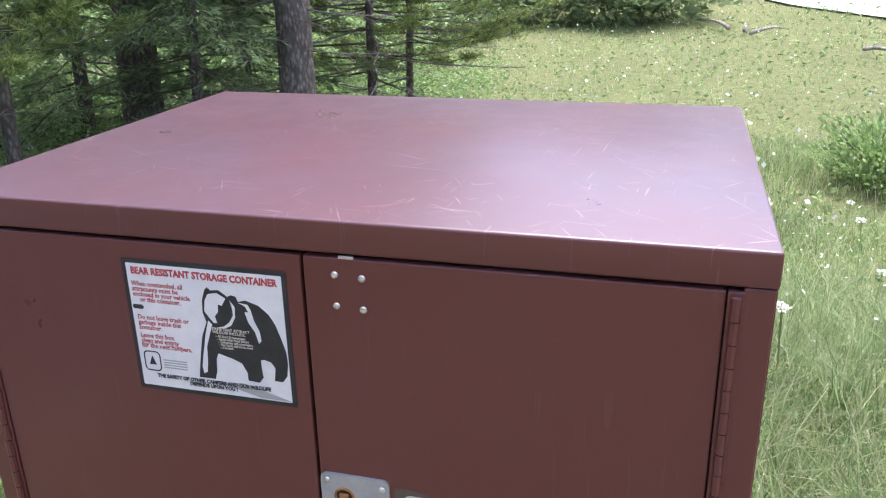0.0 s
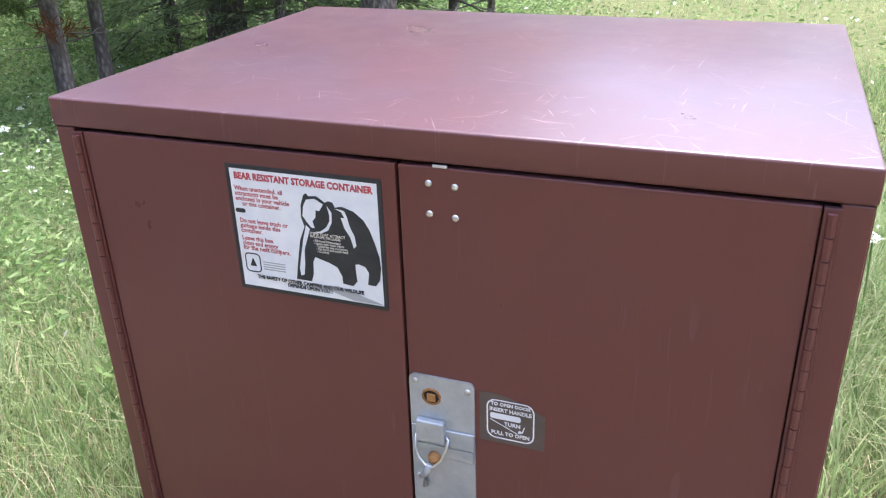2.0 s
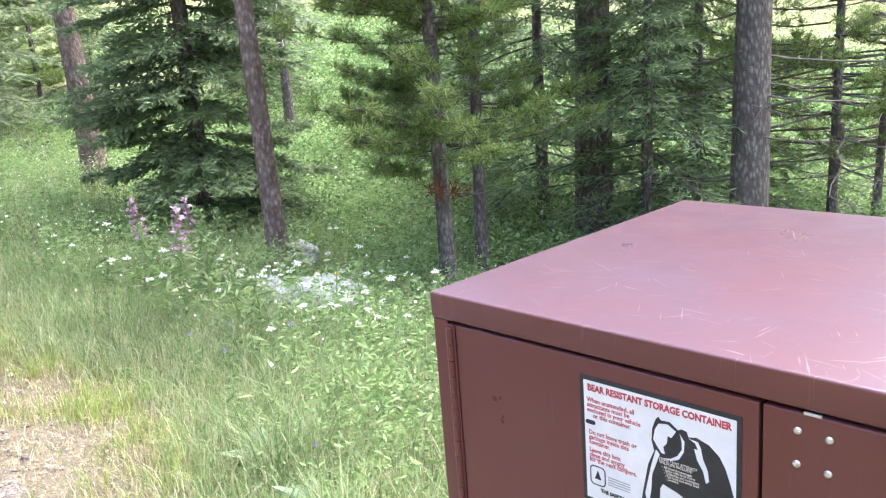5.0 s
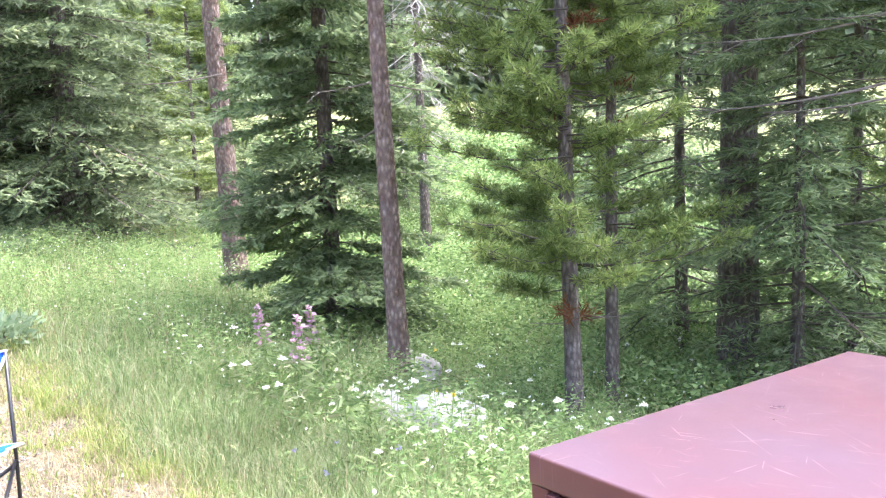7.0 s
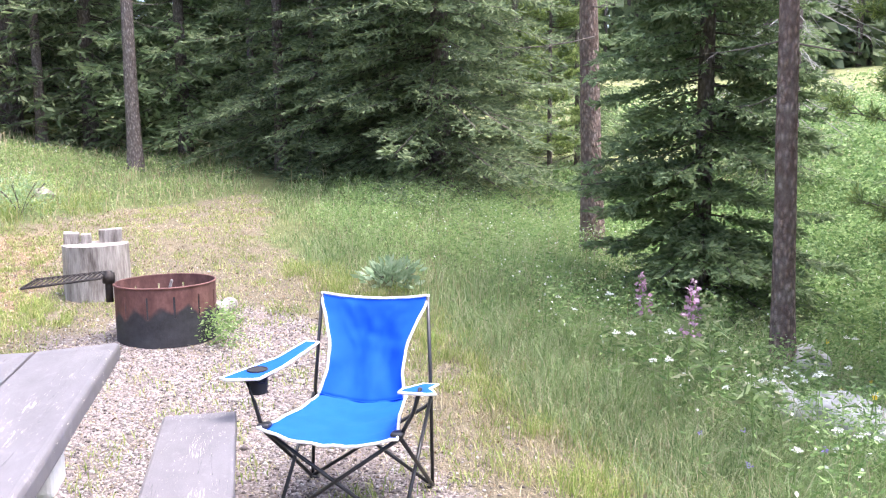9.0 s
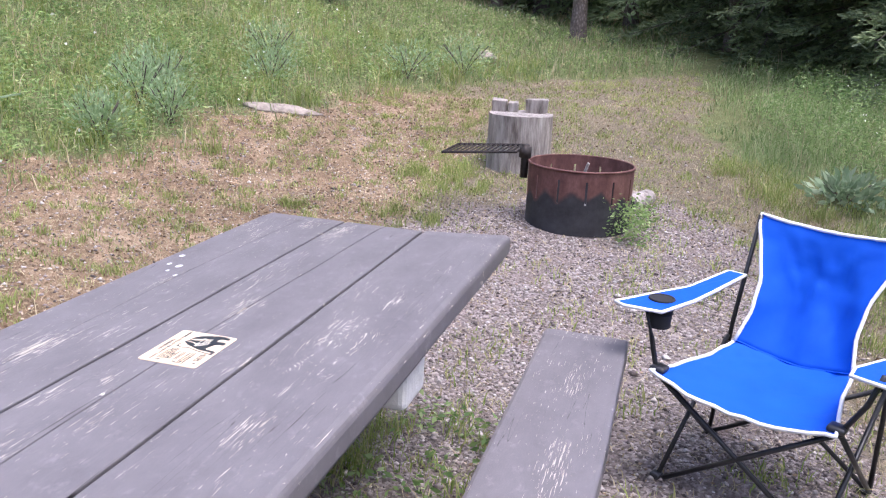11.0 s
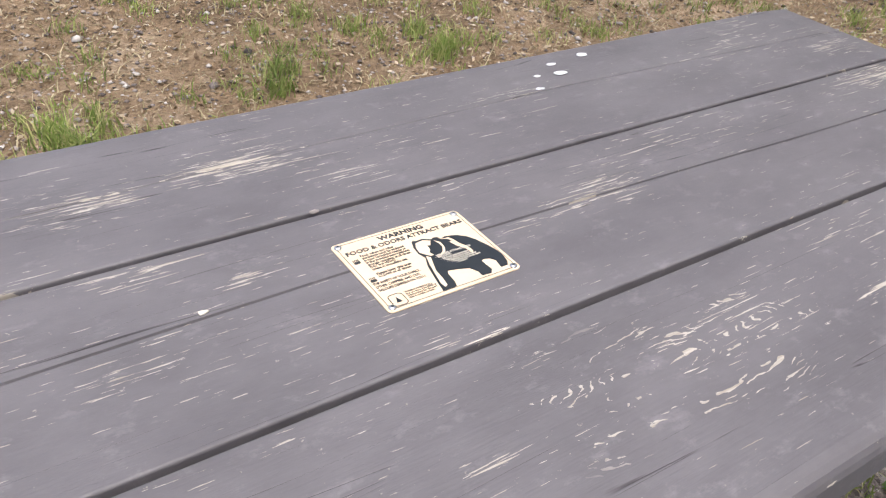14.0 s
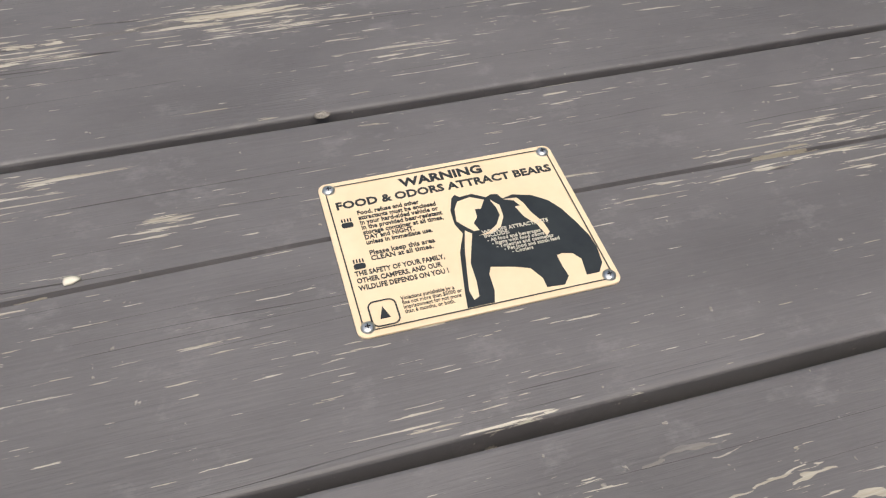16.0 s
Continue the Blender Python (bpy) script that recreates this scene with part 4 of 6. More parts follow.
    part("lower_tab", slab(lx + 0.010, lx + 0.106, -0.009, -0.0062, lz - 0.152, lz - 0.129, 0.002), M_GALV, plate)
    for x, z in ((0.010, -0.012), (0.097, -0.016), (0.099, -0.142), (0.010, -0.20), (0.098, -0.26)):
        part("screw", disc(lx + x, -0.006, lz + z, 0.0052, 0.0025), M_STEEL, plate, smooth=True)
    ring = [(lx + 0.037 + 0.0145 * math.cos(a), -0.0065, lz - 0.037 + 0.0135 * math.sin(a)) for a in np.linspace(0, 2 * math.pi, 20)[:-1]]
    part("key_socket", tube(ring, 0.0022, 6, True), M_RUST, plate, "rusty ring round the key socket", True)
    # flat black disc on the plate, painting the shade inside the socket
    part("socket_hole", disc(lx + 0.037, -0.0062, lz - 0.037, 0.0138, 0.0006), M_GAP_SHADE, plate)
    part("spindle", slab(lx + 0.030, lx + 0.044, -0.0095, -0.006, lz - 0.045, lz - 0.031, 0.001), M_RUST, plate, "square rusty brass spindle")
    bail = [(lx + 0.010, -0.012, lz - 0.110), (lx + 0.011, -0.020, lz - 0.130), (lx + 0.018, -0.024, lz - 0.148), (lx + 0.030, -0.026, lz - 0.160), (lx + 0.043, -0.026, lz - 0.160),
            (lx + 0.056, -0.024, lz - 0.146), (lx + 0.064, -0.020, lz - 0.126), (lx + 0.066, -0.014, lz - 0.110), (lx + 0.060, -0.012, lz - 0.106)]
    part("wire_bail", tube(bail, 0.0024, 8), M_STEEL, plate, "bent steel wire bail", True)
    part("knob", disc(lx + 0.040, -0.0062, lz - 0.152, 0.011, 0.016), M_RUST, plate, "rusty brass knob", True)
    part("clip", tube([(lx + 0.036, -0.024, lz - 0.158), (lx + 0.028, -0.022, lz - 0.180), (lx + 0.018, -0.012, lz - 0.195), (lx + 0.022, -0.010, lz - 0.215)], 0.006, 8), M_GALV, plate, smooth=True)
    return t


BOX = storage_box()


def bear_figure(m, w, h, ink, pale, parent, name="picture"):
    """The printed animal kept to plain joined shapes: a sloping mass on legs with pale patches, and no features."""
    body = ((0.18, 0.97), (0.21, 1.00), (0.24, 0.97), (0.33, 0.98), (0.42, 0.92), (0.46, 0.94), (0.51, 0.93), (0.53, 0.88), (0.61, 0.90), (0.74, 0.86), (0.84, 0.78), (0.90, 0.68), (0.95, 0.54), (0.99, 0.40), (1.00, 0.28), (0.98, 0.14), (0.93, 0.07),
            (0.84, 0.07), (0.86, 0.21), (0.82, 0.27), (0.75, 0.29), (0.71, 0.28), (0.71, 0.19), (0.72, 0.09), (0.67, 0.03), (0.55, 0.04), (0.55, 0.12), (0.50, 0.22), (0.40, 0.26), (0.25, 0.30), (0.22, 0.24), (0.21, 0.10), (0.18, 0.01), (0.00, 0.01), (0.02, 0.13), (0.05, 0.28), (0.09, 0.47), (0.16, 0.63), (0.13, 0.73), (0.14, 0.86))
    patch = ((0.17, 0.86), (0.21, 0.93), (0.31, 0.95), (0.40, 0.90), (0.35, 0.82), (0.31, 0.83), (0.30, 0.75), (0.26, 0.70), (0.28, 0.63), (0.24, 0.63), (0.19, 0.69), (0.15, 0.75))
    ruff = ((0.44, 0.89), (0.49, 0.82), (0.48, 0.71), (0.43, 0.62), (0.35, 0.58), (0.26, 0.58), (0.34, 0.60), (0.41, 0.65), (0.46, 0.73), (0.46, 0.80))
    chest = ((0.18, 0.65), (0.22, 0.61), (0.18, 0.50), (0.13, 0.36), (0.12, 0.20), (0.10, 0.08), (0.06, 0.06), (0.05, 0.14), (0.09, 0.32), (0.13, 0.49))
    stripe = ((0.53, 0.87), (0.63, 0.86), (0.66, 0.80), (0.68, 0.70), (0.73, 0.59), (0.74, 0.49), (0.71, 0.46), (0.68, 0.58), (0.62, 0.67), (0.59, 0.78), (0.63, 0.78), (0.60, 0.84))
    for i, shape in enumerate((body, patch, ruff, chest, stripe)):
        s = [(w * a, h * b) for a, b in shape]
        area = sum(s[k - 1][0] * s[k][1] - s[k][0] * s[k - 1][1] for k in range(len(s)))
        part(name, outline(s if area > 0 else s[::-1], m @ Matrix.Translation((0, 0, 0.00004 * i)), 0.0004), pale if i else ink, parent, "plain pale printed shape" if i else "plain black printed shape")


def wall_sign():
    """The square notice on the left door; lies on the door's face."""
    w, h = 0.262, 0.214
    t = thing("warning_sign", (0.325, -0.0022, 0.806), label="white notice with red and black print on the door", category="sign")
    F = pose(0, 0, 0, 90, 0, 0)
    part("border", outline(round_rect(w, h, 0.002), F, 0.0010), M_INK, t, "black border")
    part("panel", outline(round_rect(w - 0.014, h - 0.014, 0.001, 0.007, 0.007), F, 0.0014), M_SIGN_WHITE, t, "white printed face")
    U = F @ Matrix.Translation((0, 0, 0.0015))

    def at(x, y):
        return U @ Matrix.Translation((x, y, 0))
    text_part("BEAR RESISTANT STORAGE CONTAINER", 0.0150, at(0.131, 0.191), M_RED_INK, t, "CENTER", width=0.855, bold=0.0006)
    text_part("When unattended, all\nattractants must be\nenclosed in your vehicle\n    or this container.", 0.0108, at(0.012, 0.172), M_RED_INK, t, width=0.90, bold=0.00015, lines=0.78)
    text_part("Do not leave trash or\ngarbage inside this\ncontainer.", 0.0108, at(0.014, 0.118), M_RED_INK, t, width=0.90, bold=0.00015, lines=0.78)
    text_part("Leave this box\nclean and empty\nfor the next campers.", 0.0108, at(0.014, 0.088), M_RED_INK, t, width=0.90, bold=0.00015, lines=0.78)
    part("underline", outline(round_rect(0.022, 0.0006, 0.0002, 0.014, 0.0770), U), M_RED_INK, t)
    part("underline", outline(round_rect(0.026, 0.0006, 0.0002, 0.056, 0.0770), U), M_RED_INK, t)
    text_part("THE SAFETY OF OTHER CAMPERS AND OUR WILDLIFE\nDEPENDS UPON YOU !", 0.0086, U @ Matrix.Translation((0.128, 0.0225, 0.0006)), M_INK, t, "CENTER", width=0.90, bold=0.0003, lines=0.85)
    part("mark", outline(round_rect(0.018, 0.007, 0.003, 0.009, 0.1345), U), M_INK, t, "small black printed shape")
    part("badge", frame_shape(0.029, 0.034, 0.008, 0.0022, at(0.014, 0.032)), M_INK, t, "shield-shaped badge outline")
    part("badge_mark", outline([(0.0225, 0.043), (0.0345, 0.043), (0.0285, 0.058)], U), M_INK, t)
    for i in range(4):
        part("print_line", outline(round_rect(0.040, 0.0018, 0.0005, 0.047, 0.052 - 0.0042 * i), U), M_GREY_INK, t, "row of fine illegible print")
    part("shade", outline([(0.140, 0.026), (0.178, 0.030), (0.255, 0.009), (0.205, 0.009)], at(0, 0)), M_GREY_INK, t, "grey printed shadow shape")
    bear_figure(at(0.106, 0.030), 0.148, 0.150, M_INK, M_SIGN_WHITE, t)
    text_part("ITEMS THAT ATTRACT\nWILDLIFE INCLUDE:", 0.0062, U @ Matrix.Translation((0.138, 0.113, 0.0009)), M_PALE_INK, t, width=0.95, lines=0.8)
    text_part("- All food & beverages\n - Items with food odors\n  - Toiletries and cosmetics\n   - Pet food and stock feed\n    - Coolers", 0.0056, U @ Matrix.Translation((0.142, 0.102, 0.0009)), M_PALE_INK, t, width=0.95, lines=0.8)
    return t


wall_sign()


def handle_label():
    w, h = 0.098, 0.084
    t = thing("instruction_label", (0.7315, -0.0022, 0.6005), label="dark grey decal with white opening instructions beside the latch", category="label")
    F = pose(0, 0, 0, 90, 0, 0)
    part("panel", outline([(0, 0), (w, 0), (w, 0.060), (w * 0.8, 0.070), (w * 0.45, 0.082), (w * 0.2, 0.0855), (0, h)], F, 0.0008), M_LABEL, t)
    U = F @ Matrix.Translation((0, 0, 0.001))

    def at(x, y):
        return U @ Matrix.Translation((x, y, 0))
    part("frame_line", frame_shape(0.072, 0.068, 0.014, 0.0022, at(0.011, 0.008)), M_SIGN_WHITE, t)
    text_part("TO OPEN DOOR", 0.0078, at(0.047, 0.0655), M_SIGN_WHITE, t, "CENTER", bold=0.0002)
    text_part("INSERT HANDLE", 0.0086, at(0.047, 0.0555), M_SIGN_WHITE, t, "CENTER", bold=0.0002)
    text_part("TURN", 0.0092, at(0.050, 0.0325), M_SIGN_WHITE, t, "CENTER", bold=0.0002)
    text_part("PULL TO OPEN", 0.0086, at(0.047, 0.0150), M_SIGN_WHITE, t, "CENTER", bold=0.0002)
    t.scale = (1.06, 1.0, 1.07)
    part("handle_mark", outline(round_rect(0.046, 0.0095, 0.0030, 0.0165, 0.0425), U), M_SIGN_WHITE, t)
    part("arrow_line", outline([(0.0165, 0.0400), (0.0170, 0.0410), (0.058, 0.0225), (0.0575, 0.0215)][::-1], U), M_SIGN_WHITE, t)
    part("arrow_head", outline([(0.0585, 0.0225), (0.0660, 0.0255), (0.0690, 0.0360), (0.0675, 0.0360), (0.0645, 0.0275), (0.0600, 0.0290)][::1], U), M_SIGN_WHITE, t)
    return t


handle_label()


# ---------------------------------------------------------------- picnic table and bench
def board(x0, x1, y0, y1, z0, z1, seed, slant=0.0, notch=None, ra=0.003, rb=0.003):
    """A thick plank with worn, rounded edges and a slightly wavy line."""
    n = 36
    vs, fs = [], []
    c = notch if notch else (y0 + y1) / 2
    deep = 0.008 if notch else 0.0
    deep *= 0.4 if seed == 3 else 1.0
    ring = [(y0 + ra, z0), (y1 - rb, z0), (y1 - rb * 0.3, z0 + rb * 0.3), (y1, z0 + rb), (y1, z1 - rb), (y1 - rb * 0.12, z1 - rb * 0.6), (y1 - rb * 0.3, z1 - rb * 0.3), (y1 - rb * 0.6, z1 - rb * 0.12), (y1 - rb, z1),
            (y1 - 0.05, z1), (c + 0.0022, z1), (c, z1 - deep), (c - 0.0022, z1), (y0 + 0.05, z1), (y0 + ra, z1), (y0 + ra * 0.3, z1 - ra * 0.3), (y0, z1 - ra), (y0, z0 + ra), (y0 + ra * 0.3, z0 + ra * 0.3)]
    k = len(ring)
    for i in range(n + 1):
        for y, z in ring:
            s = slant * (y - (y0 + y1) / 2)
            x = x0 + s + (x1 - x0 - s) * i / n
            o = Vector((x * 2.2, y * 6, seed * 7.0))
            wob = 0.0022 * noise.noise(o) + 0.0012 * noise.noise(o * 3.1)
            end = 0.004 if i in (0, n) else 0
            line = 2.5 * wob + 0.012 * math.sin(2.3 * x + seed) if notch and abs(y - c) < 0.01 else 0.0
            vs.append((x, y + line + (wob * 1.6 if y < y0 + 0.02 or y > y1 - 0.02 else 0), z + wob * 0.5 - (end if z > (z0 + z1) / 2 else 0)))
    for i in range(n):
        for j in range(k):
            fs.append((i * k + j, (i + 1) * k + j, (i + 1) * k + (j + 1) % k, i * k + (j + 1) % k)[::-1])
    fs.append(tuple(range(k))[::-1][::-1])
    fs.append(tuple(n * k + j for j in range(k))[::-1])
    bm = bmesh.new()
    bv = [bm.verts.new(v) for v in vs]
    for q in fs:
        bm.faces.new([bv[a] for a in q])
    bmesh.ops.recalc_face_normals(bm, faces=bm.faces[:])
    return bm


def picnic_table():
    t = thing("picnic_table", label="picnic table of three thick planks with peeling grey paint", category="table")
    for i, (y0, y1, xe, sl, nt) in enumerate(((-1.8855, -1.600, -2.818, -0.26, None), (-2.1808, -1.8945, -2.775, 0.0, -2.048), (-2.488, -2.1892, -2.782, 0.02, -2.335))):
        part("board", board(xe, -0.38, y0, y1, 0.682, 0.76, i + 1, sl, nt, 0.014 if i == 2 else 0.003, 0.020 if i == 0 else 0.003), M_BOARD, t)
    for x in (-2.025, -0.78):
        leg = part("leg", slab(x - 0.07, x + 0.07, -2.30, -2.06, -0.02, 0.51, 0.02), M_CONCRETE, t, "white-painted concrete leg")
        part("cross_beam", slab(x - 0.085, x + 0.085, -2.42, -1.665, 0.495, 0.681, 0.022, 3), M_CONCRETE, leg, "white-painted concrete beam")
    return t


picnic_table()


def board_marks():
    """A dried white drop, paint splashes and a plug of resin on the table top."""
    for n, x, y, r, m, lab in (("white_drop", -1.313, -2.066, 0.0055, M_PALE_INK, "dried white drop on the table"), ("resin_plug", -1.497, -2.186, 0.006, M_SLEEPER, "grey plug in the gap between planks"),
                               ("paint_splash", -2.16, -2.444, 0.016, M_SIGN_WHITE, "dried white splash on the table"), ("paint_splash", -2.077, -2.432, 0.013, M_SIGN_WHITE, "dried white splash on the table"),
                               ("paint_splash", -2.068, -2.395, 0.018, M_SIGN_WHITE, "dried white splash on the table"), ("paint_splash", -1.992, -2.358, 0.012, M_SIGN_WHITE, "dried white splash on the table"),
                               ("paint_splash", -2.02, -2.40, 0.010, M_SIGN_WHITE, "dried white splash on the table")):
        bm = blob(r * (0.55 if n == "paint_splash" else 0.75), x * 7, (1.3, 0.8, 0.06 if n == "paint_splash" else 0.4), 0.5, 2)
        ob = part(n, bm, m, None, smooth=True)
        ob.location = (x, y, 0.7612)
        tagged(ob, lab, "stain")


board_marks()


def bench():
    t = thing("bench", label="single-plank bench with worn grey paint beside the table", category="bench")
    part("board", board(-2.855, -0.40, -1.455, -1.163, 0.365, 0.44, 9, 0.02, None, 0.012, 0.012), M_BOARD, t)
    for x in (-2.38, -0.72):
        part("leg", slab(x - 0.07, x + 0.07, -1.39, -1.23, -0.02, 0.3645, 0.015), M_CONCRETE, t, "white-painted concrete leg")
    return t


bench()


def table_sign():
    """The cream notice screwed flat to the middle plank; its top edge is toward -y."""
    w, h = 0.1745, 0.1365
    t = thing("table_sign", (-1.4785, -1.9735, 0.7604), 180, label="cream warning plate with black print screwed to the table", category="sign")
    I = Matrix()
    part("plate", outline(round_rect(w, h, 0.006), I, 0.0014), M_SIGN_CREAM, t, "cream enamelled plate")
    U = Matrix.Translation((0, 0, 0.0015))

    def at(x, y):
        return U @ Matrix.Translation((x, y, 0))
    part("frame_line", frame_shape(w - 0.008, h - 0.008, 0.003, 0.0009, at(0.004, 0.004)), M_INK, t)
    text_part("WARNING", 0.0112, at(0.088, 0.1205), M_INK, t, "CENTER", width=1.12, bold=0.0004)
    text_part("FOOD & ODORS ATTRACT BEARS", 0.0097, at(0.088, 0.1095), M_INK, t, "CENTER", width=1.07, bold=0.0003)
    text_part("Food, refuse and other\nattractants must be enclosed\nin your hard-sided vehicle or\nin the provided bear-resistant\nstorage container at all times,\nDAY and NIGHT,\nunless in immediate use.", 0.0054, at(0.0215, 0.1015), M_INK, t, width=0.87, bold=0.00014, lines=0.865)
    text_part("Please keep this area\nCLEAN at all times.", 0.0056, at(0.0215, 0.0640), M_INK, t, width=0.95, bold=0.00012, lines=0.85)
    text_part("THE SAFETY OF YOUR FAMILY,\nOTHER CAMPERS, AND OUR\nWILDLIFE DEPENDS ON YOU !", 0.0056, at(0.0085, 0.0485), M_INK, t, width=0.78, bold=0.00014, lines=1.08)
    text_part("Violations punishable by a\nfine not more than $5000 or\nimprisonment for not more\nthan 6 months, or both.", 0.0042, at(0.0320, 0.0225), M_INK, t, width=0.80, bold=0.00004, lines=0.85)
    for y in (0.0935, 0.0560):
        part("paw_mark", outline(round_rect(0.0080, 0.0045, 0.0018, 0.0090, y - 0.002), U), M_INK, t, "small black printed mark")
        for k in range(4):
            part("paw_mark", outline(round_rect(0.0010, 0.0030, 0.0004, 0.0095 + 0.0020 * k, y + 0.0033), U), M_INK, t)
    part("badge", frame_shape(0.0185, 0.0205, 0.005, 0.0011, at(0.0100, 0.0055)), M_INK, t, "shield-shaped badge outline")
    part("badge_mark", outline([(0.0160, 0.0115), (0.0225, 0.0115), (0.01925, 0.0210)], U), M_INK, t)
    bear_figure(at(0.0705, 0.0045), 0.0990, 0.0985, M_INK, M_SIGN_CREAM, t)
    text_part("WILDLIFE ATTRACTANTS\nINCLUDE:", 0.0045, U @ Matrix.Translation((0.0990, 0.0620, 0.0008)), M_PALE_INK, t, width=0.92, lines=0.8)
    text_part("- All food and beverages\n  - Items with food odors\n    - Toiletries and cosmetics\n        - Pet food and stock feed\n            - Coolers", 0.0042, U @ Matrix.Translation((0.1000, 0.0545, 0.0008)), M_PALE_INK, t, width=0.92, lines=0.8)
    for x, y in ((0.007, 0.007), (w - 0.007, 0.007), (0.007, h - 0.007), (w - 0.007, h - 0.007)):
        s = part("screw", disc(x, y, 0.0014, 0.0047, 0.0024, "z"), M_STEEL, t, "bright steel screw head", True)
        # black strips laid on the head paint the shade of its cross slot
        part("screw_slot", slab(x - 0.0018, x + 0.0018, y - 0.0004, y + 0.0004, 0.0034, 0.0039, 0), M_GAP_SHADE, s)
        part("screw_slot", slab(x - 0.0004, x + 0.0004, y - 0.0018, y + 0.0018, 0.0034, 0.0039, 0), M_GAP_SHADE, s)
    return t


table_sign()


# ---------------------------------------------------------------- camp chair
def camp_chair():
    """Local axes: x across the seat, y to the front."""
    t = thing("camp_chair" , label="open blue folding camp chair with white piping and black frame", category="chair")

    def sheet(rows, cols, fn, thick=0.004):
        vs, fs = [], []
        for side in (0, thick):
            for i in range(rows + 1):
                for j in range(cols + 1):
                    q = fn(i / rows, -1 + 2 * j / cols)
                    vs.append((q[0], q[1] - side * 0.6, q[2] - side * 0.7))
        n = (rows + 1) * (cols + 1)
        for i in range(rows):
            for j in range(cols):
                a = i * (cols + 1) + j
                fs.append((a, a + 1, a + cols + 2, a + cols + 1))
                fs.append((n + a, n + a + cols + 1, n + a + cols + 2, n + a + 1))
        for i in range(rows):
            for j in (0, cols):
                a = i * (cols + 1) + j
                fs.append((a, a + cols + 1, n + a + cols + 1, n + a))
        for j in range(cols):
            for i in (0, rows):
                a = i * (cols + 1) + j
                fs.append((a, n + a, n + a + 1, a + 1))
        return vs, fs

    def wrinkle(x, z, k):
        return 0.011 * noise.noise(Vector((x * 10 + z * 4, z * 4 - x * 5, k))) + 0.005 * noise.noise(Vector((x * 22, z * 9, k + 3)))

    def seat(v, u):
        half = np.interp(v, [0, 0.25, 0.6, 1], [0.285, 0.255, 0.215, 0.195])
        y = 0.31 - 0.44 * v
        z = np.interp(v, [0, 0.1, 0.6, 1], [0.385, 0.385, 0.385, 0.405]) + 0.035 * u * u - 0.02 * (1 - v) ** 4 * (1 - u * u)
        return (half * u, y + 0.02 * u * u * (1 - v), z + wrinkle(half * u, v, 1.0))

    def back(v, u):
        half = np.interp(v, [0, 0.25, 0.5, 0.75, 0.9, 1], [0.195, 0.172, 0.178, 0.215, 0.245, 0.252])
        y = -0.13 - 0.19 * v - 0.035 * (1 - u * u) * math.sin(math.pi * min(1, v * 1.1)) + 0.035 * u * u * (1 - v)
        z = 0.405 + 0.445 * v + 0.035 * u * u * (1 - v) - 0.018 * (1 - u * u) * v ** 3
        fold = 0.016 * math.sin(9 * u * (0.35 + v) + 2) * math.exp(-((v - 0.25) / 0.3) ** 2) + 0.012 * abs(noise.noise(Vector((3.5 * u + 5 * v, 3 * v - 2.5 * u, 8)))) + 0.010 * abs(noise.noise(Vector((5 * abs(u) - 5 * v, 2 * v, 3))))
        return (half * u, y + wrinkle(half * u, v, 5.0) * 0.6 + fold * 1.2 * (1 - u * u), z)
    part("seat", sheet(22, 26, seat), M_BLUE, t, "bright blue fabric seat", True)
    part("backrest", sheet(26, 26, back), M_BLUE, t, "deep blue fabric backrest", True)
    rim = [seat(v, -1) for v in np.linspace(1, 0, 14)] + [seat(0, u) for u in np.linspace(-0.9, 0.9, 12)] + [seat(v, 1) for v in np.linspace(0, 1, 14)]
    part("piping", tube(rim, 0.0065, 6), M_PIPING, t, "white piping", True)
    rim = [back(v, -1) for v in np.linspace(0, 1, 18)] + [back(1, u) for u in np.linspace(-0.9, 0.9, 12)] + [back(v, 1) for v in np.linspace(1, 0, 18)]
    part("piping", tube(rim, 0.0065, 6), M_PIPING, t, "white piping", True)
    part("seam", tube([back(0.005, u) for u in np.linspace(-1, 1, 14)], 0.003, 5), M_BLUE, t, smooth=True)
    for s in (-1, 1):
        part("back_post", tube([(s * 0.285, -0.21, 0.0), (s * 0.272, -0.255, 0.45), (s * 0.25, -0.315, 0.845)], 0.0085, 8), M_TUBE, t, smooth=True)
        part("arm_post", tube([(s * 0.285, 0.29, 0.415), (s * 0.33, 0.255, 0.50), (s * 0.36, 0.26, 0.60)], 0.0085, 8), M_TUBE, t, smooth=True)
        part("corner_boot", slab(s * 0.275 - 0.026, s * 0.275 + 0.026, 0.262, 0.312, 0.412, 0.432, 0.008), M_TUBE, t, smooth=True)
        part("front_leg", tube([(s * 0.29, 0.285, 0.41), (-s * 0.26, 0.22, 0.0)], 0.0085, 8), M_TUBE, t, smooth=True)
        part("side_leg", tube([(s * 0.285, 0.28, 0.40), (s * 0.285, -0.20, 0.02)], 0.0085, 8), M_TUBE, t, smooth=True)
        part("side_leg", tube([(s * 0.275, -0.235, 0.40), (s * 0.265, 0.215, 0.02)], 0.0085, 8), M_TUBE, t, smooth=True)
        part("rear_leg", tube([(s * 0.27, -0.22, 0.38), (-s * 0.275, -0.205, 0.02)], 0.0085, 8), M_TUBE, t, smooth=True)
        for y in (0.22, -0.205):
            part("foot", slab(s * 0.27 - 0.02, s * 0.27 + 0.02, y - 0.02, y + 0.02, -0.004, 0.022, 0.008), M_TUBE, t, smooth=True)
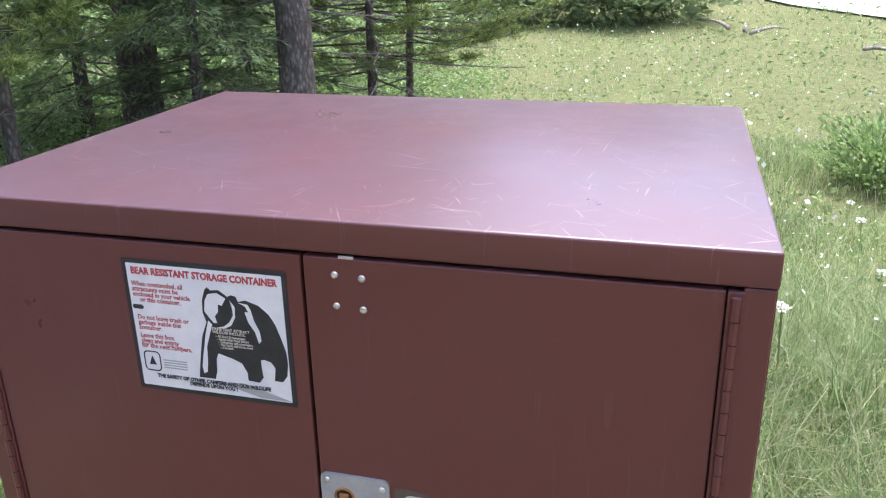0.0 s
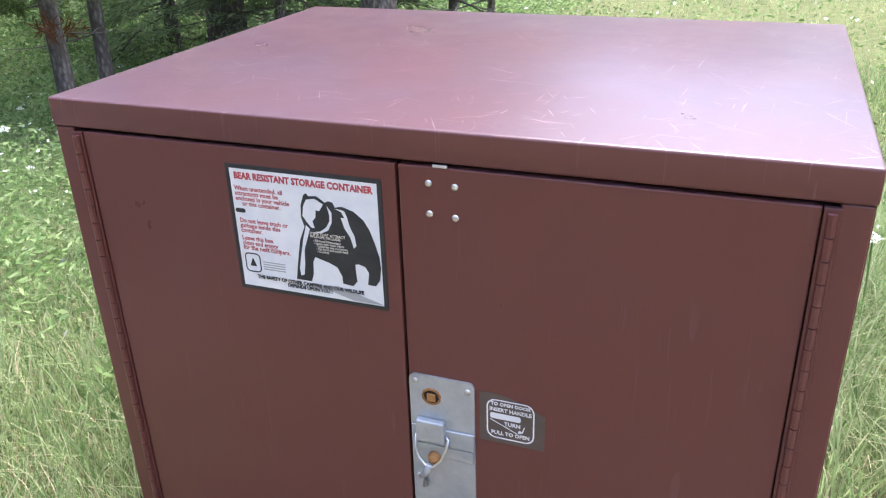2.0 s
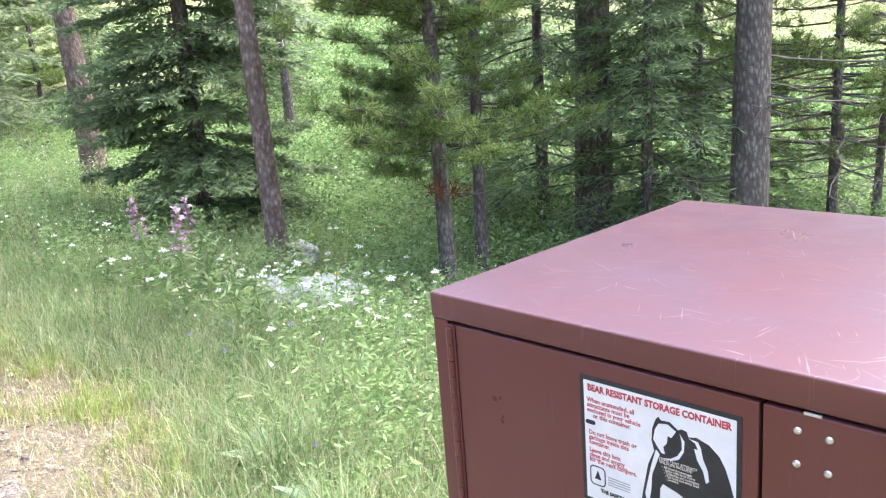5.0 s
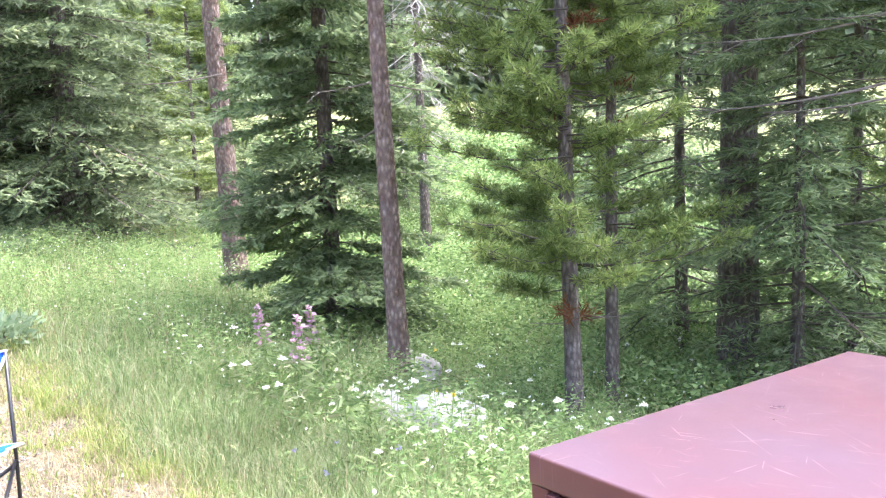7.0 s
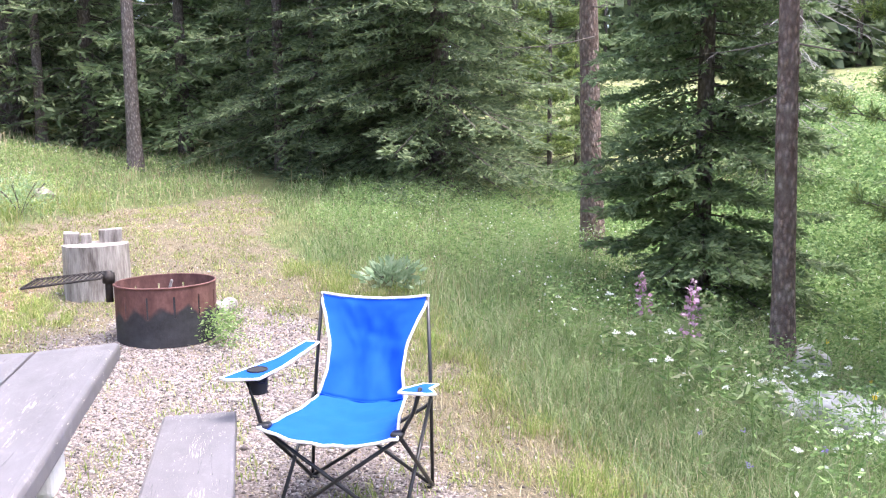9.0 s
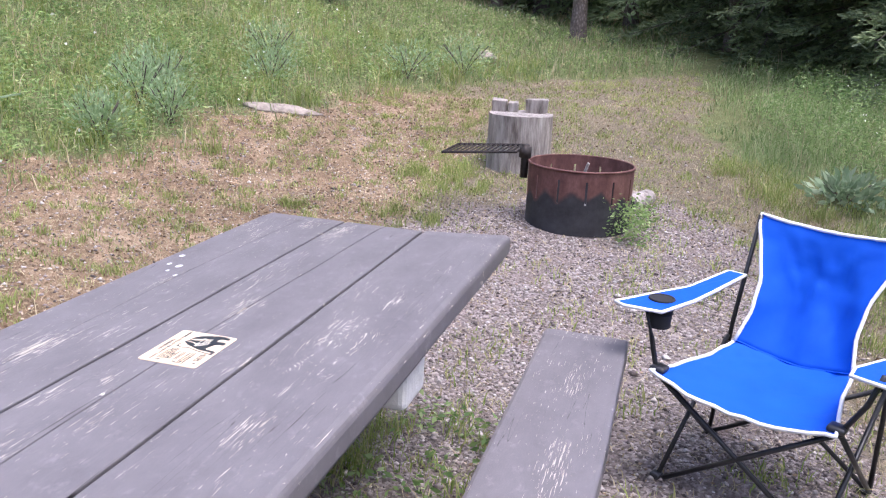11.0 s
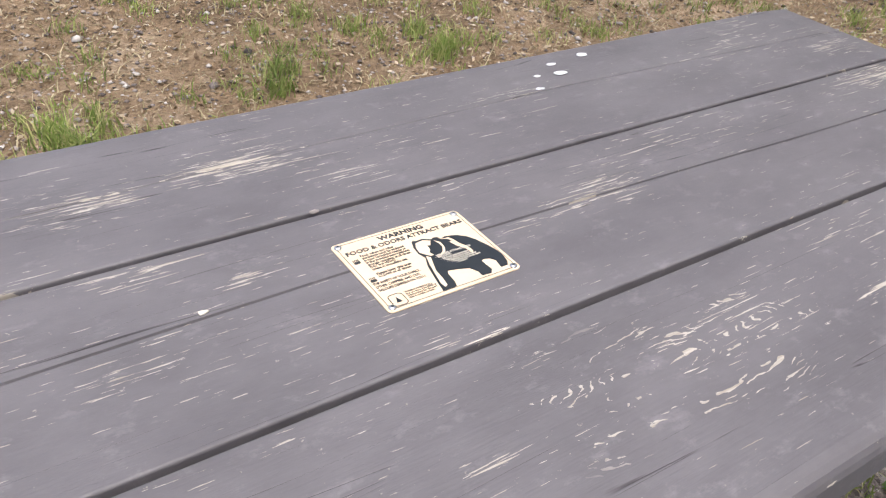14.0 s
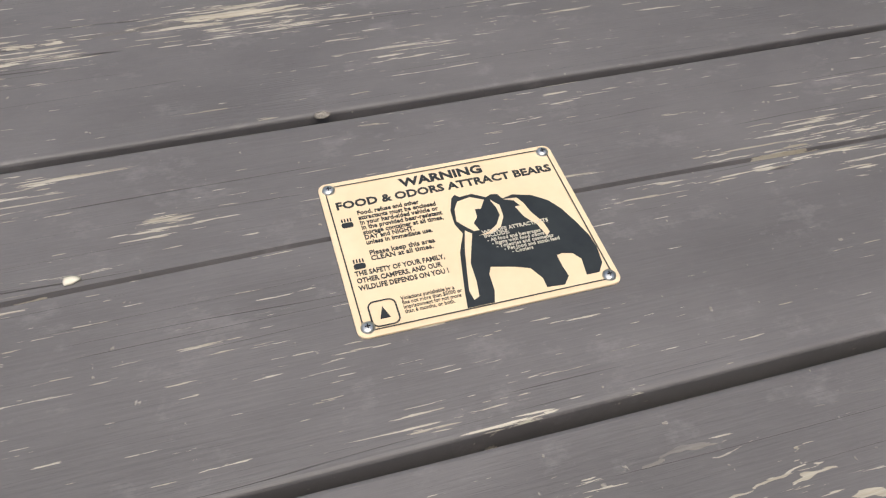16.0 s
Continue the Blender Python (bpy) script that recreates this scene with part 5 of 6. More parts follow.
        # armrest: a tapered strap from the back post to a wide front tip
        pts = [(s * 0.245, -0.24, 0.635), (s * 0.31, -0.24, 0.635), (s * 0.335, 0.02, 0.622), (s * 0.385, 0.16, 0.618), (s * 0.435, 0.33, 0.615), (s * 0.40, 0.335, 0.612), (s * 0.285, 0.30, 0.612), (s * 0.255, 0.14, 0.62), (s * 0.25, 0.0, 0.625)]
        pts = [(px, py, pz - (0.105 - 0.27 * py if s < 0 else 0.0)) for px, py, pz in pts]
        k = len(pts)
        vs = [Vector(q) + Vector((0, 0, 0.003)) for q in pts] + [Vector(q) - Vector((0, 0, 0.003)) for q in pts]
        fs = [tuple(range(k)) if s < 0 else tuple(range(k))[::-1], tuple(range(k, 2 * k))] + [(i, (i + 1) % k, k + (i + 1) % k, k + i) for i in range(k)]
        arm = part("armrest", (vs, fs), M_BLUE, t, "blue fabric armrest")
        part("piping", tube(pts, 0.006, 6, True), M_PIPING, arm, "white piping", True)
    # net cup holder in one armrest
    for z, r in ((0.6215, 0.040), (0.575, 0.041), (0.53, 0.037)):
        part("cup_ring", tube([(0.338 + r * math.cos(a), 0.20 + r * math.sin(a), z) for a in np.linspace(0, 2 * math.pi, 19)[:-1]], 0.0045 if z > 0.6 else 0.002, 6, True), M_MESH, t, smooth=True)
    vs, fs = [], []
    for i in range(16):
        a = 2 * math.pi * i / 16
        vs += [(0.338 + 0.042 * math.cos(a), 0.20 + 0.042 * math.sin(a), 0.615), (0.338 + 0.036 * math.cos(a), 0.20 + 0.036 * math.sin(a), 0.525)]
    fs = [(2 * i, 2 * i + 1, (2 * i + 3) % 32, (2 * i + 2) % 32) for i in range(16)] + [tuple(range(1, 32, 2))]
    # closed black disc; its colour stands for the shade in the cup's mouth
    part("cup_hole", tube([(0.338, 0.20, 0.612), (0.338, 0.20, 0.6225)], 0.036, 20), M_MESH, t, "solid black disc standing in for the shaded cup hole in the armrest")
    part("cup_net", (vs, fs), M_MESH, t, "black net cup holder", True)
    return t


CHAIR = camp_chair()
CHAIR.matrix_basis = pose(-2.82, -0.68, 0.0, 0, 0, math.degrees(math.atan2(-0.44, 0.898)) - 90)


# ---------------------------------------------------------------- fire ring, log seat, rocks
def fire_ring(x, y, r=0.335, h=0.405):
    z0 = float(gz(x, y)) - 0.02
    t = thing("fire_ring", (x, y, z0), label="rusty steel fire ring with slots and soot-blackened lower half", category="fire ring")
    n, slots = 144, 12
    cut = {k for s in range(slots) for k in (s * 12 + 5,)}
    vs, fs = [], []
    zs = (0.0, 0.20, 0.35, h)
    for k in range(n):
        a = 2 * math.pi * k / n
        for rr in (r, r - 0.007):
            for z in zs:
                vs.append((rr * math.cos(a), rr * math.sin(a), z))
    def vid(k, inner, j):
        return (k % n) * 8 + inner * 4 + j
    for k in range(n):
        for j in range(3):
            if j == 1 and k in cut:
                for kk in (k, k + 1):
                    fs.append((vid(kk, 0, 1), vid(kk, 1, 1), vid(kk, 1, 2), vid(kk, 0, 2)))
                fs.append((vid(k, 0, 1), vid(k + 1, 0, 1), vid(k + 1, 1, 1), vid(k, 1, 1)))
                fs.append((vid(k, 0, 2), vid(k, 1, 2), vid(k + 1, 1, 2), vid(k + 1, 0, 2)))
                continue
            fs.append((vid(k, 0, j), vid(k + 1, 0, j), vid(k + 1, 0, j + 1), vid(k, 0, j + 1)))
            fs.append((vid(k, 1, j), vid(k, 1, j + 1), vid(k + 1, 1, j + 1), vid(k + 1, 1, j)))
        fs.append((vid(k, 0, 3), vid(k + 1, 0, 3), vid(k + 1, 1, 3), vid(k, 1, 3)))
    part("wall", (vs, fs), M_IRON, t)
    part("rim", tube([(r * math.cos(a), r * math.sin(a), h) for a in np.linspace(0, 2 * math.pi, 61)[:-1]], 0.008, 6, True), M_IRON, t, smooth=True)
    # swing grate on a post
    px, py = 0.04, -r - 0.028
    part("grate_post", tube([(px, py, h - 0.12), (px, py, h + 0.10)], 0.026, 12), M_GRATE, t, "black iron pivot post", True)
    part("collar", tube([(px, py, h + 0.015), (px, py, h + 0.085)], 0.042, 12), M_GRATE, t, smooth=True)
    grate = part("grate", tube([(px + 0.16, py - 0.03, h + 0.07), (px + 0.19, py - 0.52, h + 0.03), (px - 0.22, py - 0.52, h + 0.03), (px - 0.18, py - 0.03, h + 0.07)], 0.009, 6, True), M_GRATE, t, "black cooking grate swung aside")
    for k in range(1, 14):
        s = k / 14
        yy, zz = py - 0.03 - 0.49 * s, h + 0.07 - 0.04 * s
        part("bar", tube([(px + 0.16 + 0.03 * s, yy, zz), (px - 0.18 - 0.04 * s, yy, zz)], 0.006, 5), M_GRATE, grate)
    part("ash", blob(r * 0.9, 4, (1, 1, 0.12), 0.2), mat("ash", (0.10, 0.095, 0.09), (0.26, 0.25, 0.24), 20, 0.95, bump=0.5, bump_scale=60), t, "grey ash bed", True).location = (0, 0, 0.06)
    s = thing("burnt_stick", (x, y, z0), label="pale split stick leaning inside the fire ring", category="stick")
    part("stick", tube([(-0.12, -0.06, 0.12), (-0.02, 0.0, 0.28), (0.06, 0.05, 0.425)], 0.011, 6), M_SLEEPER, s, smooth=True)
    return t


fire_ring(-5.59, -1.68, 0.345, 0.41)


def log_seat(x, y):
    z0 = float(gz(x, y)) - 0.04
    t = thing("log_seat", (x, y, z0), 8, label="weathered grey log seat with carved notched back", category="log seat")
    def log(r0, h, cut, seed, sides=40):
        vs, fs = [], []
        rows = 10
        for i in range(rows + 1):
            for k in range(sides):
                a = 2 * math.pi * k / sides
                q = Vector((math.cos(a), math.sin(a), 0))
                r = r0 * (1 + 0.05 * noise.noise(q * 1.4 + Vector((seed, 0, 0))) + 0.035 * noise.noise(q * 9 + Vector((0, seed, i * 0.15))))
                vs.append((r * q.x, r * q.y, h * i / rows + (0.008 * noise.noise(q * 5) if i == rows else 0)))
        for i in range(rows):
            for k in range(sides):
                j = (k + 1) % sides
                fs.append((i * sides + k, i * sides + j, (i + 1) * sides + j, (i + 1) * sides + k))
        fs.append(tuple(rows * sides + k for k in range(sides)))
        return vs, fs
    part("log", log(0.265, 0.47, 0, 3.0), M_SLEEPER, t, "grey log with pale peeling patches", False)
    for y0, y1, hh in ((-0.25, -0.13, 0.565), (-0.120, -0.035, 0.55), (0.03, 0.21, 0.58)):
        bm = slab(-0.235 + 0.3 * abs(y0 + y1) * 0.2, -0.08, y0, y1, 0.46, hh, 0.008, 2)
        for v in bm.verts:
            v.co += Vector((0.012 * noise.noise(v.co * 9), 0.010 * noise.noise(v.co * 11), 0.012 * noise.noise(v.co * 8)))
        part("back_stub", bm, M_SLEEPER, t)
    return t


log_seat(-6.88, -2.35)


def rock(x, y, r, seed, squash=(1, 0.8, 0.5), label="pale granite boulder in the grass", sink=0.25, rz=0, stone=M_ROCK):
    ob = part("rock", blob(r, seed, squash, 0.35), stone, None, smooth=True)
    e = 0.15
    normal = Vector((float(gz(x - e, y) - gz(x + e, y)), float(gz(x, y - e) - gz(x, y + e)), 2 * e)).normalized()
    tilt = Vector((0, 0, 1)).rotation_difference(normal).to_matrix().to_4x4()
    ob.matrix_basis = Matrix.Translation((x, y, float(gz(x, y)) + r * squash[2] * (1 - 2 * sink))) @ tilt @ pose(0, 0, 0, 0, 0, rz)
    return tagged(ob, label, "rock")


rock(-3.2, 2.05, 0.26, 1, (1.2, 0.8, 0.6), "pale boulder half hidden among white flowers", 0.06, 30, M_PALE_ROCK)
rock(-3.62, 1.95, 0.18, 2, (1.2, 0.8, 0.6), sink=0.05, stone=M_PALE_ROCK)
rock(-3.75, 2.2, 0.13, 3, (1.0, 0.9, 0.6))
rock(-2.95, 1.95, 0.12, 7, (1.1, 0.8, 0.5))
rock(-4.36, 2.68, 0.17, 4, (1.0, 0.8, 0.9), "rounded grey boulder at the foot of a pine", 0.05)
rock(-1.9, 2.35, 0.15, 5, (1.0, 0.8, 0.7), "grey lichened rock near the box", 0.2)
rock(-1.6, 2.3, 0.17, 6, (1.2, 0.8, 0.5), "flat grey rock near the box", 0.2)
rock(-7.2, -4.65, 0.26, 8, (1.3, 0.5, 0.16), "flat tan stone on the bank", 0.4, 119, M_TAN_ROCK)
rock(-11.5, -3.75, 0.16, 9, (1.0, 0.9, 0.7), "tan boulder on the grassy bank", 0.3, 0, M_TAN_ROCK)
rock(-6.2, -1.36, 0.06, 12, (1.2, 0.8, 0.8), "small pale stone behind the fire ring", 0.2, 0, M_TAN_ROCK)


def fire_log():
    """A short cut log behind the ring, its round end with a dark heart."""
    t = thing("firewood_log", (-5.90, -1.36, float(gz(-5.9, -1.36)) + 0.062), 160, label="short cut log lying behind the fire ring", category="log")
    part("bark", tube([(0, 0, 0), (0.15, 0.004, 0.003), (0.32, 0, 0)], 0.062, 14), M_SLEEPER, t, smooth=False)
    part("end_face", tube([(-0.003, 0, 0), (0.002, 0, 0)], 0.040, 14), M_IRON, t, "dark round heart of the cut end")


fire_log()


# ---------------------------------------------------------------- gravel, grass and herbs
def scatter(n, x0, x1, y0, y1, keep):
    x, y = rng.uniform(x0, x1, n), rng.uniform(y0, y1, n)
    k = rng.random(n) < keep(x, y)
    # nothing grows where furniture stands on the ground
    k &= ~((x > -0.03) & (x < BW + 0.03) & (y > -0.03) & (y < BD + 0.03))
    k &= np.hypot(x + 5.59, y + 1.68) > 0.36
    k &= np.hypot(x + 6.88, y + 2.35) > 0.27
    return x[k], y[k]


def pebbles():
    def keep(x, y):
        s, d, g, f = zones(x, y)
        return np.clip(g + 0.40 * d + 0.12 * s, 0, 1) * np.clip(5.0 / np.hypot(x + 1.5, y + 1.3), 0.15, 1)
    x, y = scatter(95000, -8, 0.5, -5.5, 0.3, keep)
    k = len(x)
    z = gz(x, y)
    oct_v = np.array([(1, 0, 0), (0, 1, 0), (-1, 0, 0), (0, -1, 0), (0, 0, 0.75), (0, 0, -0.6)], float)
    oct_f = np.array([(0, 1, 4), (1, 2, 4), (2, 3, 4), (3, 0, 4), (1, 0, 5), (2, 1, 5), (3, 2, 5), (0, 3, 5)])
    size = 0.0042 + 0.010 * rng.random(k) ** 2.5 + 0.012 * (rng.random(k) > 0.99)
    a = rng.uniform(0, 2 * np.pi, k)
    V = oct_v[None] * size[:, None, None] * rng.uniform(0.6, 1.3, (k, 6, 3))
    c, s = np.cos(a)[:, None], np.sin(a)[:, None]
    V = np.stack([V[..., 0] * c - V[..., 1] * s, V[..., 0] * s + V[..., 1] * c, V[..., 2] * 0.8], -1) + np.stack([x, y, z + size * 0.25], -1)[:, None]
    F = (oct_f[None] + (np.arange(k) * 6)[:, None, None]).reshape(-1, 3)
    tagged(fast_mesh("gravel", V.reshape(-1, 3), [F], M_PEBBLE), "loose grey and tan gravel stones", "gravel", kind="stuff")


pebbles()


def tall_share(x, y):
    s, d, g, f = zones(x, y)
    e = grass_edge(x)
    side = smooth01((y - e) / 0.35 + 0.2)
    patchy = 0.55 + 0.45 * np.sin(2.1 * x + 1.3 * y) * np.sin(1.7 * y - 0.8 * x + 2)
    return side * patchy


def bank_share(x, y):
    e = grass_edge(x)
    s, d, g, f = zones(x, y)
    return smooth01((e - y) / 0.5) * np.clip(1 - 1.3 * g - 1.02 * d - 1.1 * s, 0.0, 1)


def near(x, y, r0=3.0, p=1.0):
    return np.clip(r0 / np.maximum(np.hypot(x + 0.8, y + 0.6), 0.1), 0, 1) ** p


# thick mixed sward close to the box and the pad
x, y = scatter(150000, -5.5, 3.2, -0.6, 3.2, lambda x, y: smooth01((y - grass_edge(x)) / 0.25 + 0.6) * near(x, y, 2.6, 1.0) * (0.75 + 0.25 * np.sin(5 * x) * np.sin(4 * y)))
k = rng.random(len(x)) < 0.82
blades("sward", x[k], y[k], rng.uniform(0.05, 0.24, k.sum()), 0.0022, M_GRASS, 1.3, "thick short green grass", "grass")
blades("dry_sward", x[~k], y[~k], rng.uniform(0.05, 0.22, (~k).sum()), 0.0018, M_DRY, 1.4, "dry blades among the grass", "grass")
# tall meadow grass beside the pad and round the box
x, y = scatter(760000, -13, 5, -1.0, 9, lambda x, y: tall_share(x, y) * near(x, y, 2.8, 1.3))
h = rng.uniform(0.08, 0.31, len(x)) * (0.75 + 0.35 * np.sin(1.9 * x) * np.sin(2.3 * y)) * (0.55 + 0.45 * smooth01((y - grass_edge(x)) / 0.8))
blades("tall_grass", x, y, h, 0.0017 + 0.00036 * np.hypot(x, y), M_GRASS, 1.05, "long green meadow grass with pale seed stems", "grass")
x, y = scatter(26000, -16, 4, -1.0, 9, lambda x, y: tall_share(x, y) * near(x, y, 3.2, 1.0) * 0.25)
blades("seed_stems", x, y, rng.uniform(0.25, 0.55, len(x)), 0.0010 + 0.00025 * np.hypot(x, y), M_DRY, 0.45, "thin pale dry seed stems among the grass", "grass")
# bank behind the table
x, y = scatter(300000, -20, 3, -14, 0.2, lambda x, y: bank_share(x, y) * near(x, y, 3.5, 0.9))
blades("bank_grass", x, y, rng.uniform(0.05, 0.18, len(x)), 0.0016 + 0.00028 * np.hypot(x, y), M_GRASS, 1.1, "patchy green grass on the bank", "grass")
x, y = scatter(230000, -14, 2, -8, 0.6, lambda x, y: (zones(x, y)[0] * 0.40 + zones(x, y)[1] * 0.6) * near(x, y, 3.0, 0.9))
blades("dry_litter", x, y, rng.uniform(0.015, 0.05, len(x)), 0.0016 + 0.0003 * np.hypot(x, y), M_DRY, 2.6, "flattened straw and dry grass on the soil", "straw")
x, y = scatter(45000, -20, 3, -14, 0.2, lambda x, y: bank_share(x, y) * near(x, y, 3.5, 0.9) * 0.85)
blades("bank_straw", x, y, rng.uniform(0.06, 0.30, len(x)), 0.0015 + 0.0004 * np.hypot(x, y), M_DRY, 0.8, "dry straw-coloured grass on the bank", "grass")
x, y = scatter(110000, -11, 1.5, -6.5, 0.6, lambda x, y: (zones(x, y)[0] * 0.30 + zones(x, y)[1] * 0.9) * (1 - 0.6 * zones(x, y)[2]) * near(x, y, 4.0, 0.9))
leaves("soil_litter", np.stack([x, y, gz(x, y) + 0.004 + 0.006 * rng.random(len(x))], -1), 0.014 + 0.0018 * np.hypot(x, y), M_LITTER, "scraps of bark, dead leaves and chips on the soil", "litter", "stuff", slim=0.5, flat=0.25)
# distant meadow tussocks
x, y = scatter(230000, -45, 22, 4, 40, lambda x, y: 0.9 * smooth01((y - 3 - 3 * (x < -1)) / 3) * np.clip(7 / np.hypot(x, y), 0, 1) ** 1.3)
blades("meadow_grass", x, y, rng.uniform(0.05, 0.17, len(x)), 0.0016 + 0.0003 * np.hypot(x, y), M_GRASS, 1.2, "rough pale meadow grass", "grass")
# low leafy cover of the meadow and of the bank
x, y = scatter(300000, -40, 22, 3, 38, lambda x, y: smooth01((y - 2.6 - 3 * (x < -1)) / 2) * np.clip(6 / np.hypot(x, y), 0, 1) ** 1.4)
leaves("meadow_cover", np.stack([x, y, gz(x, y) + 0.16 * rng.random(len(x))], -1), 0.028 + 0.004 * np.hypot(x, y), M_UNDER, "low leafy green cover of the meadow", "plants", "stuff", slim=0.4, flat=0.5)
x, y = scatter(260000, -17, 2.5, -13, 0.2, lambda x, y: bank_share(x, y) * near(x, y, 4.0, 0.8) * (0.45 + 0.55 * np.sin(2.3 * x + y) * np.sin(1.9 * y - x)))
leaves("bank_cover", np.stack([x, y, gz(x, y) + 0.22 * rng.random(len(x)) ** 1.5], -1), 0.030 + 0.0022 * np.hypot(x, y), M_BANK, "low leafy green cover of the bank", "plants", "stuff", slim=0.3, flat=0.6)


def tufts(n, x0, x1, y0, y1, keep, per, spread, hmax, w, name, material, label):
    x, y = scatter(n, x0, x1, y0, y1, keep)
    X = np.repeat(x, per) + rng.normal(0, spread, len(x) * per)
    Y = np.repeat(y, per) + rng.normal(0, spread, len(x) * per)
    blades(name, X, Y, rng.uniform(0.35, 1.0, len(X)) * np.repeat(rng.uniform(0.5, 1.0, len(x)), per) * hmax, w, material, 1.1, label, "grass")


# clumps of broader blades in the sward, and grass under the table
tufts(220, 1.25, 3.6, 0.6, 2.6, lambda x, y: x * 0 + 0.8, 60, 0.05, 0.52, 0.0026, "box_tufts", M_GRASS, "long arching grass beside the storage box")
tufts(70, -3.0, -0.8, -2.25, -1.55, lambda x, y: x * 0 + 0.9, 40, 0.04, 0.16, 0.0022, "table_tufts", M_TUFT, "green tufts growing under the table")
tufts(900, -5.0, 3.4, -0.2, 3.4, lambda x, y: smooth01((y - grass_edge(x) - 0.15) / 0.3) * 0.8 * (0.3 + 0.7 * smooth01(np.sin(2.7 * x + 1.1 * y) + 0.4)), 64, 0.05, 0.46, 0.0026, "grass_clumps", M_GRASS, "clumps of broad green grass blades")
tufts(1500, -12, 1, -10, -3.0, lambda x, y: bank_share(x, y) * (0.25 + 0.75 * near(x, y, 6, 1.0)), 36, 0.06, 0.34, 0.0036, "bank_tufts", M_TUFT, "yellow-green grass tufts on the bank")
for a, b, k in ((-5.1, -3.5, 40), (-2.88, -3.97, 26), (-2.2, -3.9, 22), (-1.5, -3.85, 60), (-1.15, -3.6, 50), (-4.4, -3.3, 20), (-6.3, -3.0, 40), (-6.6, -2.75, 30)):
    tufts(k, a - 0.25, a + 0.25, b - 0.2, b + 0.2, lambda x, y: np.exp(-((x - a) ** 2 + (y - b) ** 2) / 0.012), 44, 0.028, 0.15, 0.0028, "soil_clump", M_TUFT, "bright green clump of grass on the soil")
# green tufts on the bare soil and at the edge of the gravel
tufts(420, -6.5, 0.6, -2.95, -2.45, lambda x, y: 0.5 * smooth01((np.sin(3.7 * x) * np.sin(1.9 * x + 1) + 0.3)), 60, 0.035, 0.12, 0.0024, "edge_tufts", M_TUFT, "bright green tufts along the table's far edge")
tufts(900, -7.5, 0.0, -0.8, 1.0, lambda x, y: np.exp(-((y - grass_edge(x) + 0.12) / 0.22) ** 2), 34, 0.045, 0.20, 0.0024, "border_tufts", M_TUFT, "uneven green tufts at the border of the pad")
tufts(700, -7.5, 0.0, -0.9, 0.8, lambda x, y: np.exp(-((y - grass_edge(x) + 0.25) / 0.30) ** 2), 30, 0.06, 0.12, 0.0022, "dry_tufts", M_DRY, "dry straw tufts at the border of the pad")
tufts(2000, -10, 0.6, -6.5, -2.45, lambda x, y: zones(x, y)[1] * 0.8, 34, 0.030, 0.10, 0.0024, "soil_tufts", M_TUFT, "low green tufts on bare soil")
tufts(6500, -12.5, 0.6, -4.0, 0.5, lambda x, y: (0.36 * zones(x, y)[0] * (1 - 0.7 * zones(x, y)[2]) + 0.02 * zones(x, y)[2]) * (0.25 + 0.75 * smooth01((-x - 1) / 4)), 26, 0.06, 0.09, 0.0030, "pad_tufts", M_TUFT, "small green tufts on the pad")


def herbs(name, n, x0, x1, y0, y1, keep, per, spread, height, size, material, label, slim=0.4):
    x, y = scatter(n, x0, x1, y0, y1, keep)
    k = len(x) * per
    X, Y = np.repeat(x, per) + rng.normal(0, spread, k), np.repeat(y, per) + rng.normal(0, spread, k)
    Z = gz(X, Y) + np.repeat(rng.uniform(0.5, 1.1, len(x)), per) * height * rng.random(k) ** 0.8
    ob = leaves(name, np.stack([X, Y, Z], -1), size, material, label, "plants", "stuff", slim=slim, flat=0.45)
    return ob


herbs("leafy_herbs", 3600, -11, 0.4, -0.5, 6, lambda x, y: smooth01((y - grass_edge(x) - 0.3) / 0.8) * near(x, y, 5, 0.6) * 0.6, 52, 0.10, 0.42, 0.042, M_HERB, "leafy green herbs in the grass", 0.3)
herbs("undergrowth", 1500, -14, -0.8, 3.0, 12, lambda x, y: smooth01((y - 3.2) / 1.0) * smooth01((-0.8 - x) / 1.5), 100, 0.20, 0.55, 0.060, M_UNDER, "dense leafy undergrowth below the pines", 0.45)
herbs("back_undergrowth", 1300, -24, -3.0, 9, 19, lambda x, y: x * 0 + 0.9, 60, 0.38, 0.9, 0.11, M_UNDER, "tall leafy growth between woods and meadow", 0.5)
herbs("bank_leaves", 420, -9, -1.5, -8.0, -4.9, lambda x, y: (0.25 + 0.75 * bank_share(x, y)) * 0.8, 60, 0.09, 0.26, 0.045, M_HERB, "clumps of leafy green plants on the bank", 0.3)
herbs("bank_herbs", 2600, -16, 2, -13, -3.6, lambda x, y: bank_share(x, y) * 0.7, 40, 0.12, 0.32, 0.05, M_BANK, "leafy green herbs on the bank", 0.3)
herbs("tall_herbs", 420, -11, 0.0, -0.3, 4.5, lambda x, y: smooth01((y - grass_edge(x) - 0.25) / 0.5) * 0.8, 100, 0.10, 0.42, 0.036, M_HERB, "taller leafy clumps standing out of the grass", 0.28)
herbs("weeds", 60, -3.0, -1.0, -2.2, -1.5, lambda x, y: x * 0 + 0.9, 24, 0.05, 0.08, 0.036, M_HERB, "low weeds under the table edge", 0.45)
herbs("ring_weed", 8, -5.45, -5.15, -1.42, -1.2, lambda x, y: x * 0 + 1, 90, 0.05, 0.28, 0.032, M_HERB, "green weed beside the fire ring", 0.4)


